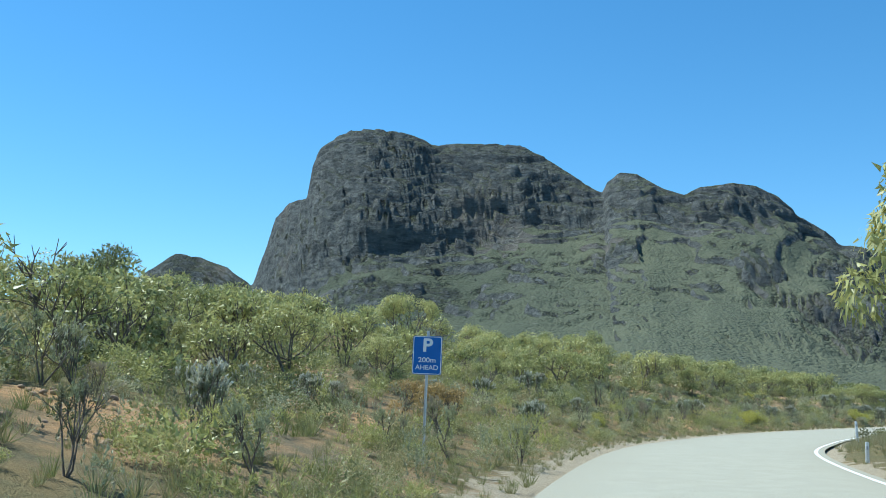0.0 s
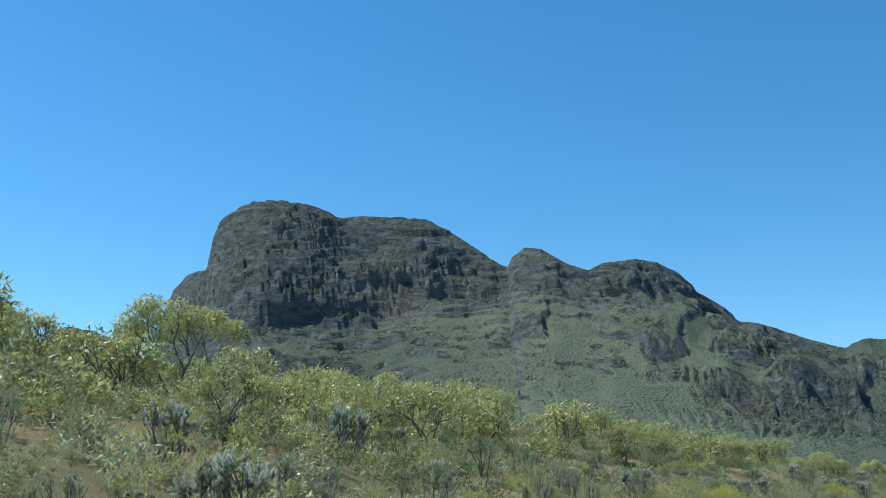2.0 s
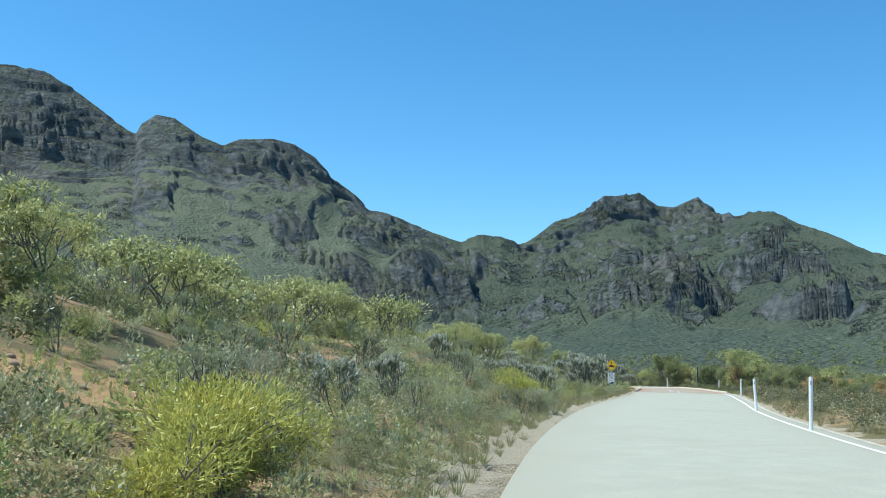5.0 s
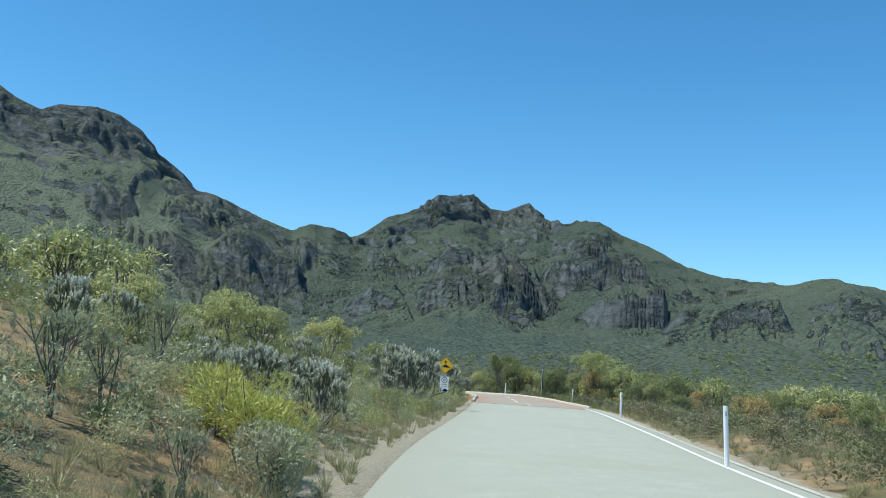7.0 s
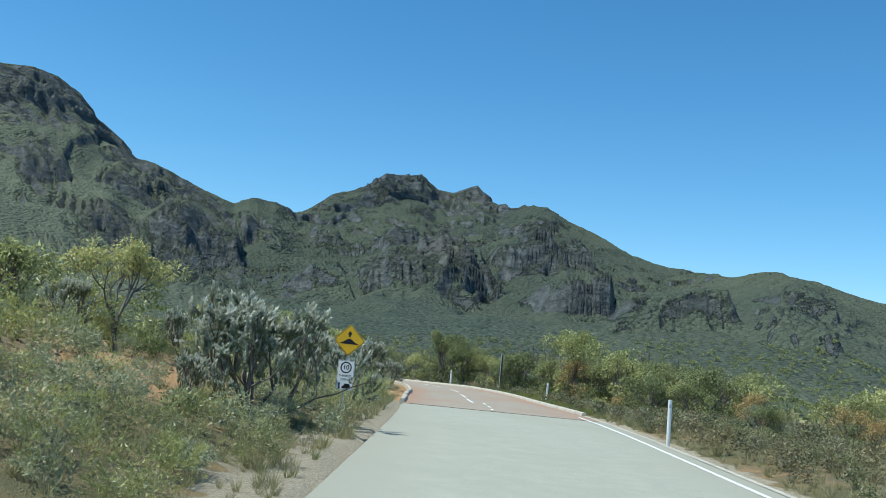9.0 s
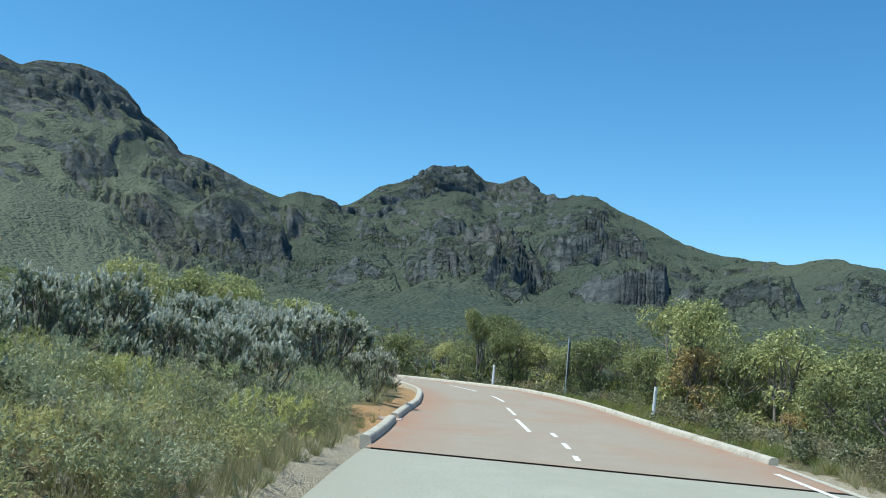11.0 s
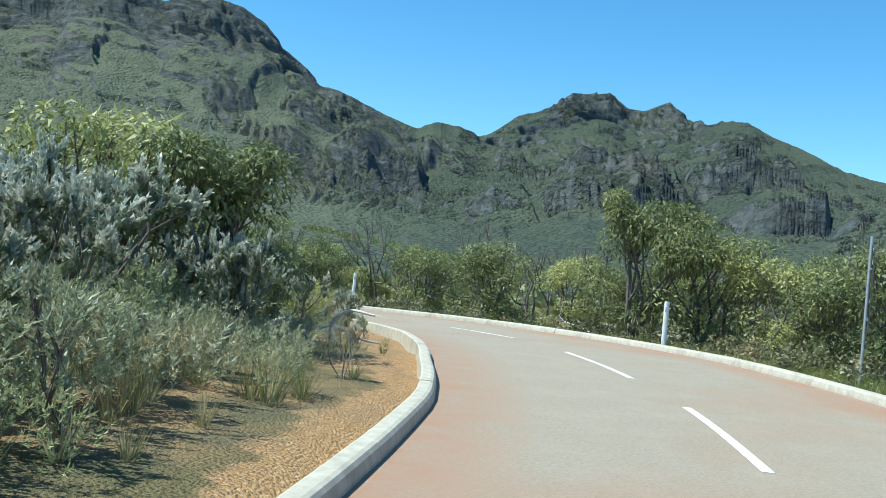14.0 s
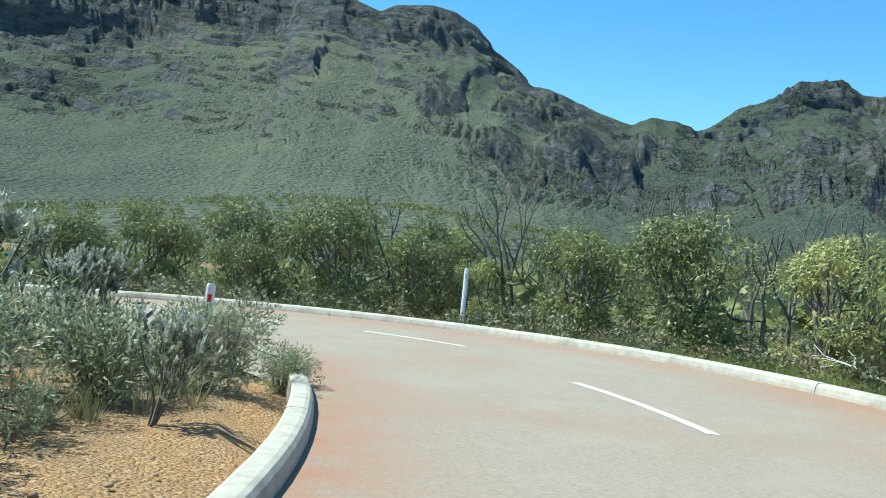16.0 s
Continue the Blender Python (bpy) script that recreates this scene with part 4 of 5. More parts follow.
def leaf_quads(base, way, size, width, r, face=None):
    """Pointed leaf blades: base points, directions, lengths and widths; most blades turn a face outwards."""
    n = len(base)
    side = unit(np.cross(way, r.normal(size=(n, 3)) * (1.0 if face is None else 0.45) + (0 if face is None else face)))
    L, W = np.reshape(size, (-1, 1)) * np.ones((n, 1)), np.reshape(width, (-1, 1)) * np.ones((n, 1))
    v = np.stack([base + side * W * 0.62, base - side * W * 0.62 + way * L * 0.12, base + way * L], 1).reshape(-1, 3)
    return v, np.arange(3 * n).reshape(-1, 3)


class Limbs:
    """Joints and the tapered lengths between them; limbs share the ring of points at each joint."""

    def __init__(self):
        self.at, self.way, self.rad, self.links = [], [], [], []

    def joint(self, p, d, r):
        self.at.append(np.array(p, float))
        self.way.append(np.array(d, float))
        self.rad.append(r)
        return len(self.at) - 1

    def mesh(self, sides=5, k=1.0):
        ang = np.linspace(0, 2 * np.pi, sides, endpoint=False)
        d = unit(np.array(self.way))
        s = unit(np.cross(d, [0.31, 0.77, 0.55]))
        t = np.cross(d, s)
        ring = np.cos(ang)[None, :, None] * s[:, None] + np.sin(ang)[None, :, None] * t[:, None]
        v = np.array(self.at)[:, None] * k + ring * np.array(self.rad)[:, None, None]
        i = np.arange(sides)
        f = [np.stack([a * sides + i, a * sides + (i + 1) % sides, b * sides + (i + 1) % sides, b * sides + i], 1) for a, b in self.links]
        return v.reshape(-1, 3), np.concatenate(f)


def grow(limbs, root, way, size, radius, depth, r, tips, spread=0.65, lift=0.25, kids=(2, 4)):
    """A branching limb from the joint root; adds its ends to tips."""
    d, n, j = unit(np.array(way, float)), (3 if depth > 1 else 2 if depth else 1), root
    for k in range(n):
        d = unit(d + r.normal(size=3) * 0.16 + np.array([0, 0, lift * 0.25]))
        q = limbs.joint(limbs.at[j] + d * size / n, d, radius * (1 - 0.28 * (k + 1) / n))
        limbs.links.append((j, q))
        j = q
    if depth == 0:
        tips.append((limbs.at[j], d))
        return
    for _ in range(r.integers(*kids)):
        way = unit(d + r.normal(size=3) * spread + np.array([0, 0, lift]))
        grow(limbs, j, way, size * r.uniform(0.6, 0.85), radius * 0.62, depth - 1, r, tips, spread, lift, kids)


def eucalypt_meshes(seed, leaves=2600, stems=3, leaf=0.042, droop=0.55, fill=1.0, lean=0.35, low=0.0):
    """Trunk and crown of a small bushy eucalypt, one unit high."""
    r = np.random.default_rng(seed)
    limbs, tips = Limbs(), []
    root = limbs.joint((0, 0, -0.03), (0, 0, 1), 0.024)
    for s in range(stems):
        a = r.uniform(0, 6.28)
        grow(limbs, root, (lean * math.cos(a), lean * math.sin(a), 1.0), 0.34, 0.02, 3, r, tips, 0.5, 0.28)
    top = max(t[0][2] for t in tips)
    k = 0.93 / top
    tips = [(p / top * 0.93, d) for p, d in tips]
    if low:
        for _ in range(int(10 * low)):
            a, h = r.uniform(0, 6.28), r.uniform(0.08, 0.4)
            q = r.uniform(0.12, 0.3)
            tips.append((np.array([q * math.cos(a), q * math.sin(a), h]), np.array([math.cos(a), math.sin(a), 0.4])))
    # leaves sit in dense rounded clumps at the ends of the limbs, with gaps between the clumps
    clumps = []
    for p, d in tips:
        if all(np.linalg.norm(p - q) > 0.085 for q in clumps):
            clumps.append(p)
    per = max(10, leaves // len(clumps))
    base, way, size, face = [], [], [], []
    for p in clumps:
        rad = r.uniform(0.065, 0.115) * fill
        n = int(per * r.uniform(0.7, 1.3))
        out = unit(r.normal(size=(n, 3)) + np.array([0, 0, 0.25]))
        o = out * (r.uniform(0.55, 1.05, size=(n, 1)) ** 0.6) * rad * np.array([1.1, 1.1, 0.85])
        base.append(p + o)
        way.append(unit(out * 0.55 + r.normal(size=(n, 3)) * 0.45 - np.array([0, 0, droop])))
        size.append(r.uniform(0.7, 1.25, n) * leaf)
        face.append(out + np.array([0, 0, 0.35]))
    base, way, size = np.concatenate(base), np.concatenate(way), np.concatenate(size)
    lv, lf = leaf_quads(base, way, size, size * 0.34, r, np.concatenate(face))
    return limbs.mesh(4, k), (lv, lf)


def brush_meshes(seed, spikes=70, needles=26, stems=6, spread=0.5, size=0.20, fine=0.30, slim=0.26):
    """An upright shrub whose twigs end in bristly needle plumes, one unit high."""
    r = np.random.default_rng(seed)
    limbs, tips = Limbs(), []
    root = limbs.joint((0, 0, -0.03), (0, 0, 1), 0.018)
    for s in range(stems):
        a = r.uniform(0, 6.28)
        grow(limbs, root, (spread * math.cos(a), spread * math.sin(a), 1.0), 0.36, 0.016, 2, r, tips, 0.4, 0.5, (2, 4))
    top = max(t[0][2] for t in tips)
    k = 0.88 / top
    tips = [(p * k, d) for p, d in tips]
    ends = tips
    tips = []
    while len(tips) < spikes:
        p, d = ends[len(tips) % len(ends)]
        low = 1.0 if r.uniform() < 0.6 else r.uniform(0.4, 1.0)
        tips.append((p * np.array([1, 1, low]) + r.normal(size=3) * 0.022, unit(d + r.normal(size=3) * 0.45 + np.array([0, 0, 0.35]))))
    base, way, ln, tip, face = [], [], [], [], []
    for p, d in tips:
        h = r.uniform(0.5, 1.2) * size
        f = r.uniform(0, 1, needles)
        o = unit(np.cross(d, r.normal(size=(needles, 3))))
        base.append(p - d * h * 0.5 + d * (f * h)[:, None])
        way.append(unit(o * (1.0 - 0.4 * f)[:, None] + d * (0.7 + 0.5 * f)[:, None]))
        ln.append(r.uniform(0.7, 1.2, needles) * size * fine)
        face.append(o + np.array([0, 0, 0.4]))
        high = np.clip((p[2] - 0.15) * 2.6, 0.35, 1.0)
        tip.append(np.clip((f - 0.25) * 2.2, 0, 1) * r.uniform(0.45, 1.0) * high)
    base, way, ln = np.concatenate(base), np.concatenate(way), np.concatenate(ln)
    lv, lf = leaf_quads(base, way, ln, ln * slim, r, np.concatenate(face))
    return limbs.mesh(3, k), (lv, lf, np.repeat(np.concatenate(tip), 3))


def dome_meshes(seed, leaves=900, leaf=0.085, squash=0.75, wild=0.3, thin=0.25, lobes=7, low=0.42):
    """A rounded broom-like bush, one unit high: lobes of fine upright shoots."""
    r = np.random.default_rng(seed)
    limbs, base, way, face = Limbs(), [], [], []
    root = limbs.joint((0, 0, -0.04), (0, 0, 1), 0.016)
    per = leaves // lobes
    for _ in range(lobes):
        a, q = r.uniform(0, 6.28), r.uniform(0, 0.42)
        c = np.array([q * math.cos(a), q * math.sin(a), r.uniform(low, 0.68)])
        rad = r.uniform(0.2, 0.33)
        o = unit(r.normal(size=(per, 3))) * (r.uniform(0.3, 1, (per, 1)) ** 0.4) * rad
        o[:, 2] *= squash * 1.2
        base.append(c + o)
        way.append(unit(o / rad + r.normal(size=(per, 3)) * wild + np.array([0, 0, 0.6])))
        face.append(unit(o) + np.array([0, 0, 0.5]))
        fork = limbs.joint(c * 0.7, c, 0.009)
        limbs.links.append((root, fork))
        for _ in range(4):
            tip = c + r.normal(size=3) * rad * 0.5
            limbs.links.append((fork, limbs.joint(tip, tip - c * 0.7, 0.004)))
    base, way = np.concatenate(base), np.concatenate(way)
    ln = r.uniform(0.7, 1.3, len(base)) * leaf
    lv, lf = leaf_quads(base, way, ln, ln * thin, r, np.concatenate(face))
    return limbs.mesh(3), (lv, lf)


def plant(name, label, category, group, meshes, bark, leaf, trunk_name="trunk", crown_name="crown"):
    """A plant of a trunk and a crown; stands at the origin until it is copied to its places."""
    (tv, tf), (lv, lf, *tip) = meshes
    t = thing(name, label, category, 0, 0, 0, 0, group)
    part(trunk_name, mesh_of(trunk_name, tv, tf, bark, True), None, t)
    if leaf:
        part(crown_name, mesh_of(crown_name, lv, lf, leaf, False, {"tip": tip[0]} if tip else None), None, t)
    return t


class Kind:
    """Some variants of one plant; the first use of a variant takes the built one, later ones are copies."""

    def __init__(self, variants):
        self.variants, self.used, self.turn, self.least = variants, [False] * len(variants), 0, 0.6

    def put(self, x, y, height, z=None, turn=None):
        k = self.turn % len(self.variants)
        self.turn += 1
        z = float(ground_z(x, y)[0]) - 0.03 if z is None else z
        turn = (self.turn * 137.5) % 360 if turn is None else turn
        m = pose(x, y, z, 0, 0, turn)
        wide = min(1.0, max(self.least, 3.3 / height))
        s = (height * wide, height * wide, height)
        if not self.used[k]:
            ob = self.variants[k]
            self.used[k] = True
        else:
            ob = copy_thing(self.variants[k], m)
        ob.matrix_basis = m @ Matrix.Diagonal((*s, 1))
        return ob

    def tidy(self):
        for ob, used in zip(self.variants, self.used):
            if not used:
                for o in (*ob.children_recursive, ob):
                    bpy.data.objects.remove(o)


euc = Kind([plant("eucalypt_tree", "small bushy eucalypt with yellow-green leaf clumps", "tree", "eucalypts on the bank",
                  eucalypt_meshes(s, 4600, st, 0.042, 0.35, 1.35, low=lo), M_BARK, L_EUC) for s, st, lo in ((1, 3, 1.4), (2, 2, 0.6), (3, 4, 2.0), (4, 2, 1.0))])
euc_far = Kind([plant("crest_eucalypt", "rounded lime-green eucalypt on the crest of the bank", "tree", "eucalypts on the bank",
                      eucalypt_meshes(s, 1300, st, 0.078, 0.2, 1.5, low=lo), M_BARK, L_EUC) for s, st, lo in ((5, 3, 1.6), (6, 3, 1.0), (7, 4, 2.0))])
euc_dark = Kind([plant("gum_tree", "dense rounded gum tree with hanging leaves and grey limbs", "tree", "gum trees by the bend",
                       eucalypt_meshes(s, 6500, st, 0.042, 0.45, 1.6, low=lo), M_BARK, L_EUC_DARK) for s, st, lo in ((11, 3, 2.6), (12, 3, 1.8), (13, 4, 3.0))])
euc_near = Kind([plant("roadside_gum", "leafy gum tree with long hanging leaves beside the kerb", "tree", "gum trees by the bend",
                       eucalypt_meshes(21, 11000, 4, 0.036, 0.7, 1.4, low=0.3), M_BARK, L_EUC_DARK)])
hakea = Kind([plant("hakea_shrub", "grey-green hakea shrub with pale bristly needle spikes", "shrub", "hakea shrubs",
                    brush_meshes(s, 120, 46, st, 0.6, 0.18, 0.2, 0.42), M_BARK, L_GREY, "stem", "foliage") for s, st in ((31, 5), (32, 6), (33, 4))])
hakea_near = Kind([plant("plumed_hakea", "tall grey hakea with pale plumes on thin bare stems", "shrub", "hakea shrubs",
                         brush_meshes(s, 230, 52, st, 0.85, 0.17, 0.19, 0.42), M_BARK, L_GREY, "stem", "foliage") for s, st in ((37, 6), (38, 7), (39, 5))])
overhang = Kind([plant("overhanging_gum", "tall gum tree with a crown reaching over the road", "tree", "eucalypts on the bank",
                       eucalypt_meshes(24, 6500, 4, 0.036, 0.7, 0.95, 0.75), M_BARK, L_EUC)])
banksia = Kind([plant("banksia_shrub", "dark green upright shrub with thin grey stems", "shrub", "hakea shrubs",
                      brush_meshes(s, 80, 22, st, 0.4, 0.17, 0.26, 0.3), M_BARK, L_SAGE, "stem", "foliage") for s, st in ((35, 3), (36, 4))])
broom = Kind([plant("broom_bush", "rounded yellow-green broom bush", "bush", "yellow broom bushes",
                    dome_meshes(s, 4200, 0.058, 0.75, 0.6, 0.2, 9, 0.25), M_BARK, L_YELLOW, "stem", "foliage") for s in (41, 42)])
mound = Kind([plant("sage_mound", "sprawling olive shrub with fine leaves by the kerb", "shrub", "hakea shrubs",
                    dome_meshes(s, 4200, 0.055, 0.7, 0.9, 0.26, 12, 0.1), M_BARK, L_SAGE, "stem", "foliage") for s in (45, 46)])
dry = Kind([plant("dry_bush", "bush with orange dying leaves", "bush", "orange bushes",
                  eucalypt_meshes(s, 2400, 4, 0.055, 0.4, 1.4, 0.6, 1.6), M_BARK, L_ORANGE) for s in (51, 52)])
snag = Kind([plant("burnt_snag", "bare burnt branches standing over the regrowth", "dead tree", "burnt snags",
                   eucalypt_meshes(s, 60, 2, 0.02), M_BARK, None) for s in (61, 62, 63)])
KINDS = {"e": euc, "c": euc_far, "g": euc_dark, "n": euc_near, "h": hakea, "p": hakea_near, "r": overhang, "b": banksia, "y": broom, "m": mound, "o": dry, "s": snag}

overhang.least = 0.72
euc_near.turn = 1
# plants that stand out: kind, x, y, height
HEROES = """
g -11.0 32.7 3.6;e -12.9 32.8 2.9;s -13.2 31.3 3.6;e -8.9 33.8 2.8;e -10.3 46.3 2.8;e -9.1 32.5 1.7;e -4.9 31.6 2.9;e -2.0 60.7 4.1;e -2.1 36.4 2.1;b -2.4 13.0 1.2;b -3.9 10.3 1.1
o -0.4 30.5 1.3;e 2.1 42.9 1.7;e 4.4 56.8 2.2;e -8.6 57.6 2.3
e 3.4 67.0 2.4;e 6.9 75.1 3.6;e 16.6 104.8 3.9;e -2.1 69.4 4.1;b 4.1 42.1 0.5;b 5.6 44.7 0.7;b 10.0 53.4 0.9;b 11.5 55.9 1.2;b 13.9 56.6 1.3;y 20.3 64.6 1.1
e 12.4 76.7 3.5;e 16.4 82.0 1.8;e 20.9 86.2 2.7;e 34.3 97.7 2.1;e 49.0 112.8 2.9;b 16.2 62.5 1.4;b 13.3 55.0 0.6;y 21.0 66.2 1.1;o 11.1 75.1 3.0
e 20.5 79.4 2.1;y 22.2 67.9 1.1;b 21.3 68.2 1.3
e 39.7 97.7 1.8;e 46.1 106.1 2.0;e 47.5 106.5 2.1;h 39.5 92.8 1.0;h 40.7 93.4 1.3;h 41.7 92.6 1.5;p 54.8 107.8 2.3;y 39.2 91.0 0.5;y 37.0 86.5 1.5;y 38.1 87.7 1.1;m 36.7 85.0 1.1
p 55.6 108.5 2.6;p 56.7 109.3 2.5;p 53.4 106.7 1.1;h 59.1 112.0 2.2;e 54.6 113.2 2.7;e 84.8 122.3 3.3;g 83.6 118.8 2.8;g 81.5 114.7 2.6;e 92.1 130.8 4.0;o 79.1 111.3 1.4
p 70.7 133.1 1.7;e 72.6 142.1 4.3;e 73.3 137.8 2.9;e 75.3 138.1 3.1;p 73.1 129.5 2.3;p 74.0 129.6 2.3;p 73.2 126.3 1.4;p 70.8 127.5 1.3;y 95.0 137.7 1.1;e 87.0 127.5 4.0;g 86.2 124.9 2.6;o 86.5 126.0 2.4
e 77.7 138.0 2.9;p 79.3 141.7 2.3;p 76.8 136.6 1.8;p 80.4 138.2 1.2;p 78.7 135.9 1.5;y 74.7 130.6 1.5;y 81.5 140.5 0.95;g 94.2 143.8 3.6;g 92.9 152.0 2.9;g 92.1 155.9 2.5;g 90.3 160.1 2.6;e 90.8 157.7 1.7;e 93.6 149.0 2.4;e 94.3 141.8 2.6;g 95.9 141.4 2.6;s 94.9 149.2 3.2;s 94.2 151.0 2.9
e 90.8 161.3 2.6;g 88.4 165.0 2.5;g 93.1 157.2 2.6;s 93.6 160.3 2.4;h 82.8 141.7 0.8;p 82.1 144.5 1.1
r 14.5 24.6 9.2;m 83.9 143.9 0.6;m 83.2 143.4 0.9;m 82.5 142.6 1.0;m 81.8 141.6 1.1;m 83.6 144.9 0.8;h 81.4 142.8 1.4;m 80.6 139.3 0.6;o 0.4 30.4 1.3;o -1.3 30.9 1.2;b 82.0 138.8 0.45;b 80.2 137.1 0.5;n 79.0 136.9 2.6;p 81.0 140.4 1.25;g 79.9 138.3 1.1;n 92.2 144.4 4.0;b 79.5 134.2 0.6;m 78.2 135.2 0.8;m 77.2 133.2 0.7
b 9.6 49.1 1.1;b 10.0 49.8 1.1;b 10.5 50.1 1.4;h 14.3 57.5 1.3;y 21.1 66.4 1.3;h 40.4 92.9 1.4;h 41.4 91.9 1.5;h 38.9 91.2 1.2;y 37.4 88.1 1.2;y 38.2 88.2 1.0;h 16.6 62.8 1.5;y 21.1 66.5 1.1;h 21.7 69.5 0.9;b 18.8 64.4 0.8
"""
# open ground round the dead limb is kept free of shrubs
planted = [(80.3, 136.0), (79.7, 135.2), (79.3, 134.4), (80.1, 134.8), (80.4, 136.8), (78.7, 133.6)]
for row in HEROES.strip().splitlines():
    for item in row.split(";"):
        if item.strip():
            kind, x, y, h = item.split()
            KINDS[kind].put(float(x), float(y), float(h))
            planted.append((float(x), float(y)))


def scatter(count, k0, k1, e0, e1, side, seed, bias=1.0):
    """Random places beside the road, between two knots and two distances from its edge."""
    r = np.random.default_rng(seed)
    k = r.uniform(k0, k1, count)
    e = e0 + (e1 - e0) * r.uniform(0, 1, count) ** bias
    i = np.searchsorted(knot, k).clip(0, len(line) - 1)
    p = line[i] + left_of[i] * (side * ((HALF if side > 0 else half_right[i]) + e))[:, None] + r.normal(size=(count, 2)) * 0.6
    s, j = nearest_on_road(p[:, 0], p[:, 1])
    ok = (s * side > (HALF if side > 0 else half_right[j]) + min(e0, 1.0))
    return p[ok], e[ok], r


def clear_of(p, gap):
    """Places that keep off the planted ones and off the bare patches."""
    q = np.array(planted)
    return np.array([((q - a) ** 2).sum(1).min() > gap * gap and all((a[0] - x) ** 2 + (a[1] - y) ** 2 > (0.8 * w) ** 2 for x, y, w in BARE) for a in p])


def spread_things(kind, count, k0, k1, e0, e1, side, seed, h0, h1, gap=1.6):
    p, e, r = scatter(count, k0, k1, e0, e1, side, seed)
    for a in p:
        if planted and ((np.array(planted) - a) ** 2).sum(1).min() < gap * gap:
            continue
        kind.put(a[0], a[1], r.uniform(h0, h1))
        planted.append((a[0], a[1]))


spread_things(euc_far, 300, 2.2, 11.5, 10, 40, 1, 101, 1.6, 3.2, 1.7)
spread_things(hakea, 34, 8.5, 12.8, 2.0, 12, 1, 102, 0.9, 1.8, 1.3)
spread_things(hakea, 46, 2.6, 8.6, 2.2, 15, 1, 115, 0.8, 1.5, 1.5)
spread_things(banksia, 110, 2.4, 10, 1.8, 15, 1, 112, 0.6, 1.5, 1.0)
spread_things(banksia, 40, 3, 12, 2.2, 18, 1, 103, 0.8, 1.6, 1.4)
spread_things(broom, 36, 2, 12, 1.8, 20, 1, 104, 0.6, 1.2, 1.5)
spread_things(dry, 10, 3, 12, 3, 20, 1, 105, 0.7, 1.2, 2.0)
spread_things(hakea_near, 46, 12.7, 15.6, 1.9, 7, 1, 114, 1.5, 2.3, 0.8)
spread_things(hakea_near, 30, 15.4, 19, 1.7, 8, 1, 111, 0.8, 1.5, 0.8)
spread_things(banksia, 26, 13.2, 21, 1.5, 9, 1, 113, 0.5, 1.1, 0.6)
spread_things(euc_far, 50, 9, 14, 8, 34, -1, 106, 1.8, 3.2, 2.2)
spread_things(euc_dark, 80, 13.2, 22.5, 3.8, 10, -1, 107, 1.9, 3.0, 1.3)
spread_things(banksia, 34, 5, 14, 2.5, 16, -1, 108, 0.6, 1.2, 1.6)
spread_things(dry, 26, 7, 14, 3, 16, -1, 109, 0.7, 1.5, 1.6)
spread_things(euc_dark, 46, 7.5, 13.2, 4, 16, -1, 116, 1.1, 2.1, 1.5)
spread_things(snag, 34, 14, 22, 4.5, 13, -1, 110, 2.8, 4.2, 0.7)
for kind in KINDS.values():
    kind.tidy()


def stuff(name, label, category, templates, places, heights, mat, seed, wide=1.0):
    """Plants past counting, joined into one mesh."""
    r = np.random.default_rng(seed)
    vs, fs, shade, k = [], [], [], 0
    z = ground_z(places[:, 0], places[:, 1])
    pick = r.integers(len(templates), size=len(places))
    turn = r.uniform(0, 2 * np.pi, len(places))
    for t, (tv, tf) in enumerate(templates):
        i = np.where(pick == t)[0]
        if not len(i):
            continue
        c, s = np.cos(turn[i])[:, None], np.sin(turn[i])[:, None]
        h = heights[i][:, None]
        w = h * wide
        x = (tv[:, 0] * c - tv[:, 1] * s) * w + places[i, 0][:, None]
        y = (tv[:, 0] * s + tv[:, 1] * c) * w + places[i, 1][:, None]
        zz = tv[:, 2] * h + z[i][:, None]
        vs.append(np.stack([x, y, zz], 2).reshape(-1, 3))
        fs.append((tf[None] + (np.arange(len(i)) * len(tv))[:, None, None] + k).reshape(-1, tf.shape[1]))
        k += len(i) * len(tv)
        shade.append(np.repeat(r.uniform(0, 1, len(i)), len(tv)))
    me = mesh_of(name, np.concatenate(vs), np.concatenate(fs), mat, False, {"shade": np.concatenate(shade)})
    return tagged(part(name, me, None), label, category, kind="stuff")


def tuft(seed, blades=34, thin=0.028, lean=0.5):
    r = np.random.default_rng(seed)
    a = r.uniform(0, 6.28, blades)
    base = np.stack([np.cos(a), np.sin(a), 0 * a], 1) * r.uniform(0, 0.22, (blades, 1))
    way = unit(np.stack([np.cos(a) * lean, np.sin(a) * lean, np.ones(blades)], 1) + r.normal(size=(blades, 3)) * 0.25)
    ln = r.uniform(0.6, 1.1, blades)
    return leaf_quads(base, way, ln, thin, r)


heath_t = [dome_meshes(s, n, l, 0.8, 1.0, 0.36, 7, 0.22)[1] for s, n, l in ((71, 400, 0.088), (72, 360, 0.095), (73, 430, 0.082))]
wispy_t = [brush_meshes(s, 24, 13, 3, 0.6, 0.22, 0.24, 0.32)[1][:2] for s in (75, 76, 77)]
mid_t = [dome_meshes(s, 150, 0.125, 0.85, 1.0, 0.45, 6, 0.25)[1] for s in (81, 82, 83)]
coarse_t = [dome_meshes(s, 54, 0.30, 0.85, 0.5, 0.5, 5)[1] for s in (84, 88, 89)]
tuft_t = [tuft(s) for s in (85, 86, 87)]

